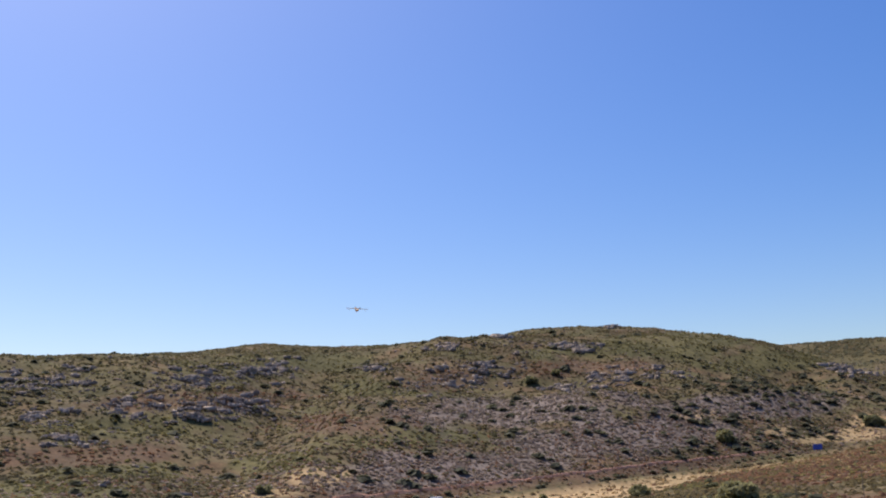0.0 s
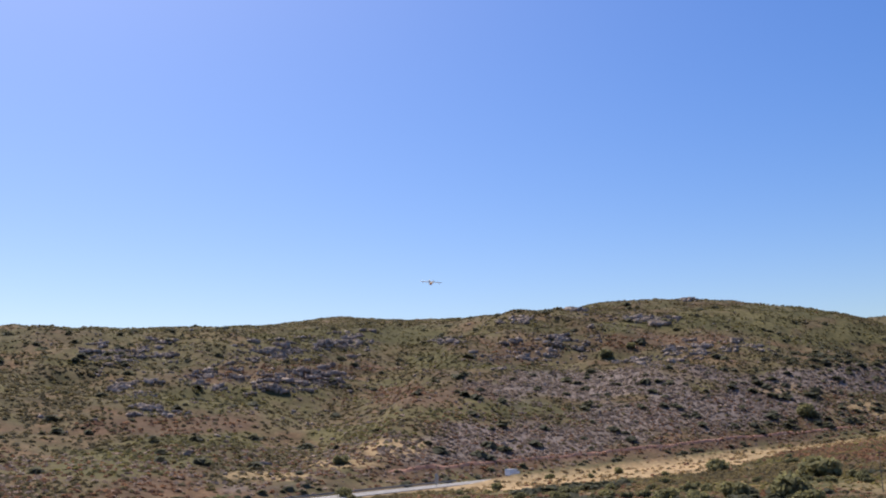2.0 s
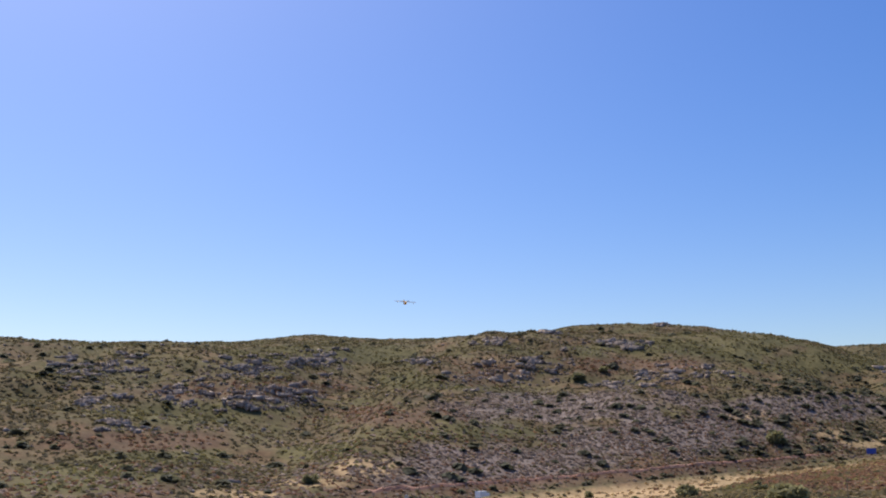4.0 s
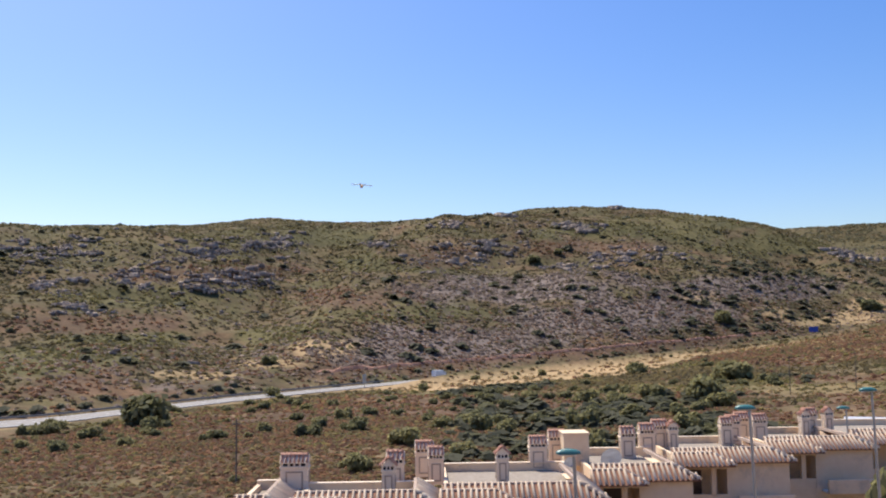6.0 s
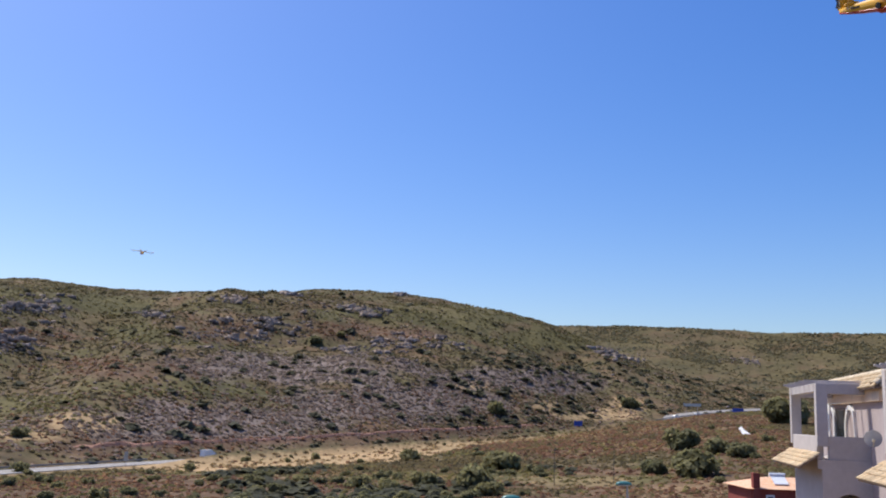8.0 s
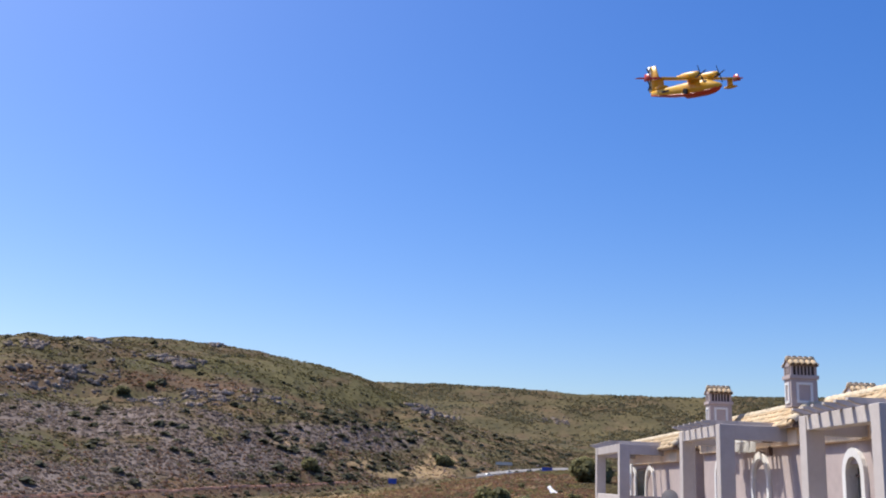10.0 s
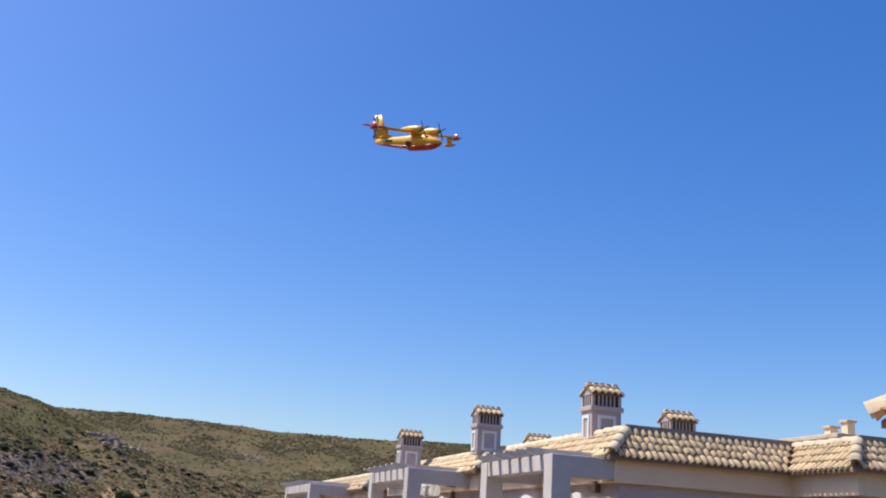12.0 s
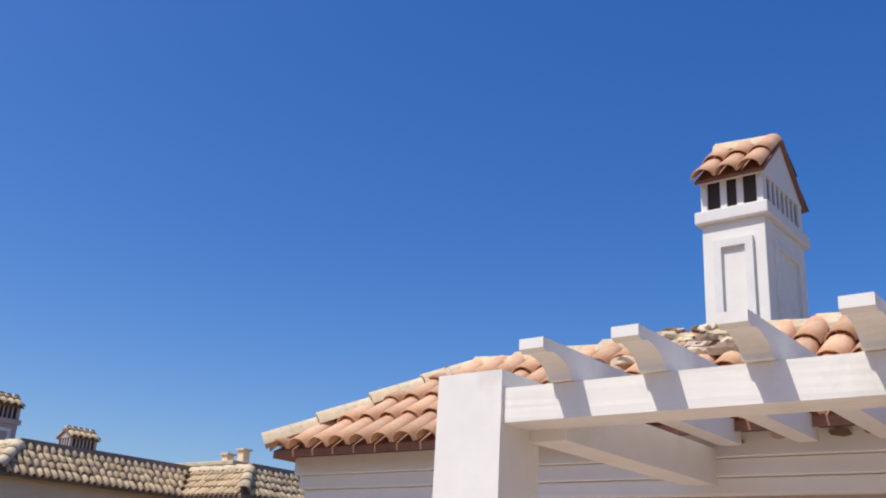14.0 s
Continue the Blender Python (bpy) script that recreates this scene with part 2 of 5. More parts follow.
def patch(b, el, n, spots):
    """How far a place lies inside any of some soft-edged, ragged patches."""
    s = np.zeros_like(b)
    for b0, e0, w, h in spots:
        s = np.maximum(s, np.exp(-0.8 * (((b - b0) / w) ** 2 + ((el - e0) / h) ** 2)))
    return smooth((s - 0.42 + (n - 0.5) * 1.1) * 3.0 + 0.3)


# cover: how much dry grass, green grass, grey scrub and bare red earth
def cover(b, r):
    x, y = r * np.sin(np.radians(b)), r * np.cos(np.radians(b))
    rr, _ = road_at(b)
    n1, n2, n3 = fbm(x / 45, y / 45, 31), fbm(x / 160, y / 160, 41), fbm(x / 16, y / 16, 57)
    d = r - rr
    el = np.degrees(np.arctan2(land(b, r) - EYE, r)) + (n1 - 0.5) * 0.8
    slope = smooth((d - 14) / 10)
    broad = smooth((b + 9) / 8) * smooth((15 - b) / 8)
    level = np.degrees(np.arctan2(land(b, r) - EYE, r))
    under = (curve(b, ROAD_B, ROAD_EL) - level) / np.maximum(0.22 + 0.62 * broad + (n3 - 0.5) * 0.35, 0.1)     # how far below the road's line
    dry = 0.95 * smooth((under + 0.3) * 4) * smooth((1.0 - under) * 4) * smooth((-5 - d) / 3) * (0.6 + 0.4 * smooth((b + 12) / 10)) * smooth((21 - b) / 6)
    dry = np.maximum(dry, 0.85 * slope * patch(b, el, n3, BARE_AT))
    dry = np.maximum(dry, 0.3 * smooth((n3 - 0.55) * 7) * smooth((n2 - 0.45) * 6) * smooth((-22 - d) / 10))
    dry = np.maximum(dry, 0.2 * smooth((b - 16) / 4) * smooth((n1 - 0.5) * 7) * smooth((-10 - d) / 10))
    green = slope * patch(b, el, n3, GREEN_AT) * 0.95
    green = np.maximum(green, 0.5 * smooth((n1 - 0.45) * 6) * smooth((d - 130) / 120))
    green = np.maximum(green, 0.9 * smooth((fbm(x / 24, y / 24, 51) - 0.5) * 8) * smooth((-10 - d) / 10))
    green = np.maximum(green, (0.35 + 0.6 * smooth((n1 - 0.4) * 6)) * smooth((r - 1050) / 150))
    grey = slope * patch(b, el, n3, GREY_AT) * (1 - 0.5 * green)
    red = 1.0 * np.exp(-((d - 20 - (n1 - 0.5) * 8) / 4.5) ** 2) * smooth((b + 13) / 4) * smooth((18 - b) / 6)
    red = np.maximum(red, 0.75 * slope * patch(b, el, n3, BROWN_AT))
    red = np.maximum(red, 0.9 * smooth((n1 - 0.42) * 7) * smooth((-18 - d) / 12) * (1 - dry))
    red = np.maximum(red, 0.18 * smooth((r - 1050) / 150))
    return np.stack([dry, green, grey, red], -1)


def land_material():
    m, t, b = nodes_of("hillside_earth")
    co = t.nodes.new("ShaderNodeTexCoord").outputs["Object"]
    big, mid, fine = noise_node(t, 0.02, 4, 0.6, co), noise_node(t, 0.16, 6, 0.7, co), noise_node(t, 1.1, 6, 0.75, co)
    wide = noise_node(t, 0.045, 5, 0.65, co)
    base = ramp(t, mid, [(0.34, (0.09, 0.068, 0.037)), (0.46, (0.113, 0.087, 0.046)), (0.54, (0.13, 0.1, 0.053)), (0.66, (0.163, 0.125, 0.07))])
    hue = ramp(t, wide, [(0.36, (1.2, 0.93, 0.95)), (0.5, (1.04, 1.0, 0.98)), (0.62, (0.92, 1.0, 0.8))])
    base = mix(t, 1.0, base, hue, "MULTIPLY")
    at = t.nodes.new("ShaderNodeAttribute")
    at.attribute_name = "cover"
    sep = t.nodes.new("ShaderNodeSeparateColor")
    link(t, at.outputs["Color"], sep.inputs[0])
    greens = ramp(t, mid, [(0.35, (0.078, 0.068, 0.027)), (0.62, (0.128, 0.11, 0.045))])
    greys = ramp(t, mid, [(0.35, (0.155, 0.118, 0.101)), (0.65, (0.23, 0.182, 0.156))])
    reds = ramp(t, mid, [(0.35, (0.092, 0.054, 0.034)), (0.65, (0.15, 0.09, 0.056))])
    drys = ramp(t, mid, [(0.35, (0.32, 0.212, 0.108)), (0.65, (0.46, 0.322, 0.175))])
    c = mix(t, sep.outputs[1], base, greens)
    c = mix(t, sep.outputs[2], c, greys)
    c = mix(t, at.outputs["Alpha"], c, reds)
    c = mix(t, sep.outputs[0], c, drys)
    v = ramp(t, fine, [(0.34, (0.72, 0.72, 0.72)), (0.5, (1.0, 1.0, 1.0)), (0.66, (1.2, 1.19, 1.17))])
    c = mix(t, 1.0, c, v, "MULTIPLY")
    v2 = ramp(t, big, [(0.35, (0.75, 0.78, 0.75)), (0.65, (1.15, 1.12, 1.1))])
    c = mix(t, 1.0, c, v2, "MULTIPLY")
    link(t, c, b.inputs["Base Color"])
    b.inputs["Roughness"].default_value = 0.95
    b.inputs["Specular IOR Level"].default_value = 0.15
    bump(t, mid, 0.6, 0.7, b)
    return m


def build_land():
    bs = np.concatenate([np.arange(-180, -44, 4.0), np.arange(-44, 64, 0.2), np.arange(64, 180, 4.0)])
    rs = np.concatenate([[0.5], np.geomspace(4, 60, 14)[:-1], np.geomspace(60, 1000, 250)[:-1], np.geomspace(1000, 1700, 60)[:-1], np.geomspace(1700, 4800, 14)])
    B, Rr = np.meshgrid(bs, rs, indexing="ij")
    P = place(B, Rr).reshape(-1, 3)
    nb, nr = B.shape
    i, j = np.meshgrid(np.arange(nb), np.arange(nr - 1), indexing="ij")
    i2 = (i + 1) % nb
    F = np.stack([i * nr + j, i * nr + j + 1, i2 * nr + j + 1, i2 * nr + j], -1).reshape(-1, 4)
    me = tri_mesh("ground", P, F, land_material())
    col = me.color_attributes.new("cover", "FLOAT_COLOR", "POINT")
    col.data.foreach_set("color", np.clip(cover(B, Rr), 0, 1).astype(np.float32).reshape(-1, 4).ravel())
    me.polygons.foreach_set("use_smooth", np.ones(len(F), bool))
    tagged(new("ground", me), "dry scrub-covered hillside and valley fields with tan tracks", "ground", kind="structure")


build_land()

# ---- house materials ----
STUCCO_WHITE = surface("white_stucco", (0.76, 0.725, 0.67), (0.84, 0.805, 0.75), 5.0, 0.9, 0.2, 0.006, stain=(0.62, 0.57, 0.5), stain_scale=0.9)
STUCCO_GREY = surface("lilac_stucco", (0.42, 0.34, 0.32), (0.52, 0.43, 0.4), 4.0, 0.9, 0.3, 0.01)
STUCCO_PALE = surface("pale_grey_stucco", (0.48, 0.425, 0.39), (0.59, 0.53, 0.49), 4.0, 0.9, 0.3, 0.01)
STUCCO_CREAM = surface("cream_stucco", (0.8, 0.58, 0.37), (0.9, 0.7, 0.48), 2.0, 0.9, 0.25, 0.01, stain=(0.42, 0.34, 0.26), stain_scale=0.35)
CHIMNEY_CREAM = surface("chimney_cream_stucco", (0.78, 0.62, 0.46), (0.87, 0.71, 0.54), 3.0, 0.9, 0.25, 0.01)
STUCCO_RED = surface("red_stucco", (0.2, 0.04, 0.03), (0.3, 0.07, 0.05), 3.0, 0.9, 0.25, 0.01)
TRIM_WHITE = surface("white_trim", (0.68, 0.66, 0.63), (0.82, 0.8, 0.77), 6.0, 0.85, 0.2, 0.006)
TILE_TERRACOTTA = surface("terracotta_tile", (0.6, 0.3, 0.15), (0.8, 0.5, 0.32), 9.0, 0.85, 0.3, 0.006, obj=0.3, stain=(0.75, 0.58, 0.42), stain_scale=3.0)
TILE_STRAW = surface("weathered_straw_tile", (0.84, 0.58, 0.32), (0.98, 0.78, 0.5), 9.0, 0.88, 0.3, 0.006, obj=0.3, island=0.35, stain=(0.5, 0.34, 0.2), stain_scale=2.6)
TILE_BROWN = surface("red_brown_tile", (0.78, 0.55, 0.36), (0.92, 0.76, 0.56), 6.0, 0.88, 0.2, 0.006, island=0.25)
CAP_CREAM = surface("cream_ridge_mortar", (0.55, 0.42, 0.27), (0.78, 0.66, 0.47), 7.0, 0.9, 0.4, 0.01, obj=0.2, stain=(0.3, 0.24, 0.17), stain_scale=2.5)
TILE_CAP = surface("red_cap_tile", (0.5, 0.24, 0.16), (0.66, 0.36, 0.25), 6.0, 0.88, 0.2, 0.006, island=0.25)
PANEL_LINE = surface("brown_panel_moulding", (0.36, 0.26, 0.2), (0.48, 0.36, 0.28), 5.0, 0.9, 0.2, 0.005)
# red bed, darkened: shade between tiles and along backlit edges is in its colour
PAN_RED = surface("darkened_red_pan_tile", (0.2, 0.09, 0.052), (0.32, 0.16, 0.1), 6.0, 0.9, 0.3, 0.01)
EAVE_BED = surface("pale_eave_mortar", (0.5, 0.37, 0.29), (0.66, 0.53, 0.44), 8.0, 0.92, 0.4, 0.01)
# ridge mortar darkened: the shade on the ridge parapet is in this colour
BAND = surface("shade_dark_ridge_mortar", (0.24, 0.175, 0.125), (0.36, 0.275, 0.205), 5.0, 0.95, 0.4, 0.015)
MORTAR = surface("old_mortar", (0.15, 0.095, 0.06), (0.3, 0.21, 0.145), 9.0, 0.95, 0.6, 0.02)
GRAVEL = surface("roof_gravel", (0.22, 0.18, 0.14), (0.38, 0.32, 0.26), 20.0, 0.95, 0.6, 0.02)
# near-black colour that stands in for the unlit inside of the vents
DARK_VOID = plain("shaded_vent_core", (0.05, 0.035, 0.03), 0.9)
FRAME_DARK = plain("brown_window_frame", (0.1, 0.06, 0.045), 0.5)
METAL_GREY = plain("galvanised_metal", (0.42, 0.43, 0.44), 0.4, 0.7)
LAMP_GREEN = plain("green_lamp_hood", (0.05, 0.2, 0.19), 0.45)
CLOTH_WHITE = surface("white_canvas", (0.7, 0.68, 0.62), (0.85, 0.83, 0.78), 8.0, 0.9, 0.2, 0.005)
DISH_GREY = plain("dish_grey", (0.5, 0.5, 0.52), 0.45)


def glass_material():
    m, t, b = nodes_of("window_glass")
    b.inputs["Base Color"].default_value = (0.03, 0.04, 0.05, 1)
    b.inputs["Roughness"].default_value = 0.05
    b.inputs["Specular IOR Level"].default_value = 0.8
    return m


GLASS = glass_material()


def turned(deg, x=0.0, y=0.0, z=0.0):
    """A frame turned clockwise by an azimuth: local y points that way."""
    return pose(x, y, z, 0, 0, -deg)


def cut(bm, cutters):
    """A mesh with openings cut through it."""
    obs = []
    for k in [bm, *cutters]:
        me = bpy.data.meshes.new("cut")
        k.to_mesh(me)
        k.free()
        obs.append(new("cut", me))
    for c in obs[1:]:
        mod = obs[0].modifiers.new("b", "BOOLEAN")
        mod.operation, mod.solver, mod.object = "DIFFERENCE", "EXACT", c
    dg = bpy.context.evaluated_depsgraph_get()
    out = bmesh.new()
    out.from_mesh(bpy.data.meshes.new_from_object(obs[0].evaluated_get(dg)))
    for o in obs:
        bpy.data.objects.remove(o)
    return out


# ---- barrel tiles ----
def tile_arrays(length=0.42, r0=0.105, r1=0.085, thick=0.014, seg=6):
    """A tapered half-round tile; its front lip at y = 0, running up along +y, hollow below."""
    V, F = [], []
    for y, r in ((0.0, r0), (length, r1)):
        for rad in (r, r - thick):
            for i in range(seg + 1):
                a = math.pi * i / seg
                V.append((math.cos(a) * rad, y, math.sin(a) * rad * 0.85))
    n = seg + 1
    for i in range(seg):
        F += [(i, i + 1, 2 * n + i + 1, 2 * n + i), (n + i, 3 * n + i, 3 * n + i + 1, n + i + 1), (i, n + i, n + i + 1, i + 1)]
    return np.array(V), np.array(F)


TILE_V, TILE_F = tile_arrays()
CAP_V, CAP_F = tile_arrays(0.46, 0.14, 0.125, 0.02)
TILE_MESH = {}


def tile_mesh(mat, cap=False):
    key = (mat.name, cap)
    if key not in TILE_MESH:
        TILE_MESH[key] = tri_mesh("roof_tile", *((CAP_V, CAP_F) if cap else (TILE_V, TILE_F)), mat)
        TILE_MESH[key].polygons.foreach_set("use_smooth", [True] * len(TILE_MESH[key].polygons))
    return TILE_MESH[key]


def lay(parent, name, mats, mat, cap=False, joined=False):
    """Tiles at the given poses: objects of their own, or joined where there are too many."""
    if not mats:
        return
    V0, F0 = (CAP_V, CAP_F) if cap else (TILE_V, TILE_F)
    if not joined:
        for m in mats:
            share(name, tile_mesh(mat, cap), parent, m)
        return
    H = np.c_[V0, np.ones(len(V0))]
    V = np.concatenate([(H @ np.array(m).T)[:, :3] for m in mats])
    F = np.concatenate([F0 + k * len(V0) for k in range(len(mats))])
    me = tri_mesh(name, V, F, mat)
    me.polygons.foreach_set("use_smooth", [True] * len(F))
    ob = new(name, me)
    ob.parent = parent
    tagged(ob, kind="stuff")


def slope_tiles(a, b, inward, run, rise, cut_a=0.0, cut_b=0.0, pitch=0.215, seed=1, narrow=1.0, lean=-3.0, stretch=1.0, loose=1.0):
    """Poses of the tiles of a roof slope over the eave a-b; cut_a and cut_b shorten (or, below 0, lengthen) the ridge."""
    rnd = random.Random(seed)
    size = pitch / 0.215
    step, full = 0.34 * size * stretch, 0.42 * size * stretch
    a, b, inward = Vector(a), Vector(b), Vector(inward).normalized()
    along = b - a
    L = along.length
    along.normalize()
    up = (inward * run + Vector((0, 0, rise))).normalized()
    slant = math.hypot(run, rise)
    normal = along.cross(up).normalized()
    if normal.z < 0:
        normal = -normal
    side = up.cross(normal)
    out = []
    lo, hi = min(0, cut_a), max(L, L - cut_b)
    n = int((hi - lo) / pitch + 0.01)
    for i in range(n):
        s = lo + (i + 0.5) * (hi - lo) / n
        f0, f1 = 0.0, 1.0
        if cut_a > 0:
            f1 = min(f1, s / cut_a)
        elif cut_a < 0 and s < 0:
            f0 = max(f0, s / cut_a)
        if cut_b > 0:
            f1 = min(f1, (L - s) / cut_b)
        elif cut_b < 0 and s > L:
            f0 = max(f0, (s - L) / -cut_b)
        k = int(f0 * slant / step + 0.99) if f0 > 0 else 0
        while k * step < f1 * slant - 0.12:
            y = k * step - (0.04 if k == 0 else 0)
            over = k * step + full - f1 * slant
            length = 1.0 if over < 0.08 else max(0.35, 1 - (over - 0.08) / full)
            p = a + along * s + up * y + normal * (0.025 + 0.006 * rnd.random())
            m = Matrix((side, up, normal)).transposed().to_4x4()
            m.translation = p
            tilt = Matrix.Rotation(radians(rnd.uniform(-1.5, 1.5) * loose), 4, "Z") @ Matrix.Rotation(radians(lean + rnd.uniform(-0.8, 0.8) * loose), 4, "X")
            out.append(m @ tilt @ Matrix.Diagonal((size * narrow * rnd.uniform(0.97, 1.03), size * stretch * length, size, 1)))
            k += 1
    return out


def line_caps(a, b, step=0.4, seed=3, lift=0.0):
    """Poses of cap tiles along a ridge or hip, from its low end a to b."""
    rnd = random.Random(seed)
    a, b = Vector(a), Vector(b)
    d = b - a
    n = max(1, round(d.length / step))
    up = d.normalized()
    side = up.cross(Vector((0, 0, 1))).normalized()
    normal = side.cross(up)
    base = Matrix((side, up, normal)).transposed().to_4x4()
    out = []
    for i in range(n):
        m = base.copy()
        m.translation = a + d * (i / n) + Vector((0, 0, lift + rnd.uniform(-0.006, 0.006)))
        out.append(m @ Matrix.Rotation(radians(-2.5), 4, "X") @ Matrix.Rotation(radians(rnd.uniform(-2, 2)), 4, "Z"))
    return out


def slab(a, b, inward, run, rise, cut_a, cut_b, drop=0.05):
    """The mortar bed under a slope."""
    a, b, n = Vector(a), Vector(b), Vector(inward).normalized()
    al = (b - a).normalized()
    top = n * run + Vector((0, 0, rise))
    pts = [a, b, b + top - al * cut_b, a + top + al * cut_a]
    return prism(pts, (0, 0, -drop))


# ---- chimneys ----
def chimney(name, m, w, d, body_h, wall, trim, tile, columns, label, group, vent_h=0.3, slots=3, side_slots=6, pitch_deg=45, joined=False):
    """A tiled Andalusian chimney: panelled shaft, ledge, slotted vent and a small gabled roof whose slopes face -y and +y."""
    c = empty(name, m, label, "chimney", group)
    part("shaft", box(-w / 2, -d / 2, 0, w / 2, d / 2, body_h, 0.008), wall, c)
    lo, hi, t = 0.14 * body_h, 0.88 * body_h, min(0.07, w * 0.12)
    for k in range(4):
        half, out = (w / 2, d / 2) if k % 2 == 0 else (d / 2, w / 2)
        bm = bmesh.new()
        x0, x1 = -half * 0.62, half * 0.62
        for q in ((x0, lo, x0 + t, hi), (x1 - t, lo, x1, hi), (x0 + t, hi - t, x1 - t, hi), (x0 + t, lo, x1 - t, lo + t)):
            add_box(bm, q[0], -out - 0.03, q[1], q[2], -out + 0.01, q[3])
        bmesh.ops.rotate(bm, verts=bm.verts[:], cent=(0, 0, 0), matrix=Matrix.Rotation(k * math.pi / 2, 3, "Z"))
        part("panel_frame", bm, trim, c)
    e = 0.045
    part("ledge", box(-w / 2 - e, -d / 2 - e, body_h, w / 2 + e, d / 2 + e, body_h + 0.11, 0.012), trim if wall is STUCCO_WHITE else wall, c)
    z0, z1 = body_h + 0.11, body_h + 0.11 + vent_h
    # solid dark core close behind the slots paints the vent's inner shade
    part("vent_shade_core", box(-w / 2 + 0.024, -d / 2 + 0.024, z0, w / 2 - 0.024, d / 2 - 0.024, z1 + 0.02), DARK_VOID, c)
    bm = bmesh.new()
    for (half, out, n, rot) in ((w / 2, d / 2, slots, 0), (d / 2, w / 2, side_slots, 1), (w / 2, d / 2, slots, 2), (d / 2, w / 2, side_slots, 3)):
        b2 = bmesh.new()
        edge = 0.2 * half
        gap = (2 * half - 2 * edge) / n
        add_box(b2, -half, -out, z0, -half + edge, -out + 0.05, z1)
        for i in range(1, n):
            x = -half + edge + gap * i
            add_box(b2, x - gap * 0.19, -out + 0.004, z0, x + gap * 0.19, -out + 0.02, z1)
        add_box(b2, half - edge, -out, z0, half - 0.051, -out + 0.05, z1)
        bmesh.ops.rotate(b2, verts=b2.verts[:], cent=(0, 0, 0), matrix=Matrix.Rotation(rot * math.pi / 2, 3, "Z"))
        me = bpy.data.meshes.new("v")
        b2.to_mesh(me)
        bm.from_mesh(me)
        b2.free()
    part("vent_screen", bm, wall, c)
    rise = (d / 2 + 0.06) * math.tan(radians(pitch_deg))
    zt = z1 + 0.03
    part("vent_top", box(-w / 2 - 0.004, -d / 2 - 0.004, z1, w / 2 + 0.004, d / 2 + 0.004, zt), wall, c)
    part("gable_block", prism([(-w / 2, -d / 2, zt), (-w / 2, d / 2, zt), (-w / 2, 0, zt + d / 2 * math.tan(radians(pitch_deg)))], (w, 0, 0)), wall, c)
    o = 0.035
    for s in (-1, 1):
        a, b = (-w / 2 - o, s * (d / 2 + 0.055), zt - 0.02), (w / 2 + o, s * (d / 2 + 0.055), zt - 0.02)
        run = d / 2 + 0.055
        rs = run * math.tan(radians(pitch_deg))
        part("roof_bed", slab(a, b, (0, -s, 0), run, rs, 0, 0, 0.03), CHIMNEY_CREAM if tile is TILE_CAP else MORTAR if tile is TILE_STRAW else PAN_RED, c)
        lay(c, "roof_tile", slope_tiles(a, b, (0, -s, 0), run, rs, 0, 0, (w + 2 * o) / columns, columns + s, 0.62 if tile is TILE_CAP else 1.08), tile, joined=joined)
    zr = zt - 0.02 + (d / 2 + 0.055) * math.tan(radians(pitch_deg))
    lay(c, "ridge_tile", line_caps((-w / 2 - o + 0.02, 0, zr - 0.03), (w / 2 + o - 0.26, 0, zr - 0.03), 0.3), BAND if tile is TILE_STRAW else CAP_CREAM if tile is TILE_TERRACOTTA else tile, cap=True, joined=joined)
    return c


# ---- the near house (local x: back into the house, local y: along the street) ----
ROW = turned(21.5, 0, 0, EYE)
near_house = empty("near_house", ROW, "white stucco house with a tiled roof skirt and terrace pergola", "house")
QE, ZE, QR, ZR = 5.35, 1.04, 6.5, 1.86
Y0, Y1 = -3.0, 6.0
door = box(5.0, 0.4, -1.6, 7.0, 2.2, 0.58)
part("wall", cut(box(5.72, Y0, -15, 6.3, Y1 - 0.35, 1.0), [door]), STUCCO_GREY, near_house, "lilac-grey stucco wall")
part("end_wall", box(6.1, Y1 - 0.95, -15, 11.5, Y1 - 0.35, 1.0), STUCCO_GREY, near_house)
part("door_glass", box(5.88, 0.46, -1.6, 5.9, 2.14, 0.52), GLASS, near_house, "dark glazed terrace door")
bm = bmesh.new()
for q in ((0.4, -1.6, 0.46, 0.58), (2.14, -1.6, 2.2, 0.58), (0.46, 0.52, 2.14, 0.58), (1.27, -1.6, 1.33, 0.52)):
    add_box(bm, 5.8, q[0], q[1], 5.95, q[2], q[3], 0.006)
part("door_frame", bm, TRIM_WHITE, near_house, "white door frame")
for k, (z0, z1, q) in enumerate(((0.66, 0.76, 5.64), (0.763, 0.87, 5.61), (0.873, 1.02, 5.58))):
    bm = box(q, Y0, z0, 5.76, Y1 - 0.02 - 0.04 * (2 - k), z1, 0.008)
    add_box(bm, 5.76, Y1 - 0.4, z0, 11.5, Y1 - 0.02 - 0.04 * (2 - k), z1, 0.008)
    part("cornice", bm, STUCCO_WHITE, near_house, "stepped plaster cornice")
part("flat_roof", box(QR - 0.1, Y0, 1.5, 11.5, Y1 - 1.2, 1.62), GRAVEL, near_house)
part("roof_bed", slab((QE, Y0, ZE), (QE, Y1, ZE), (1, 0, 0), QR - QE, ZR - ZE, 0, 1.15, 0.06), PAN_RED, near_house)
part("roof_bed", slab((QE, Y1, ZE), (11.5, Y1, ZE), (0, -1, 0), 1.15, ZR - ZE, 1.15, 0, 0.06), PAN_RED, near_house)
part("ridge_wall", box(QR - 0.08, Y0, 1.4, QR + 0.22, Y1 - 1.15, ZR + 0.03, 0.025), CAP_CREAM, near_house, "cream mortared ridge parapet")
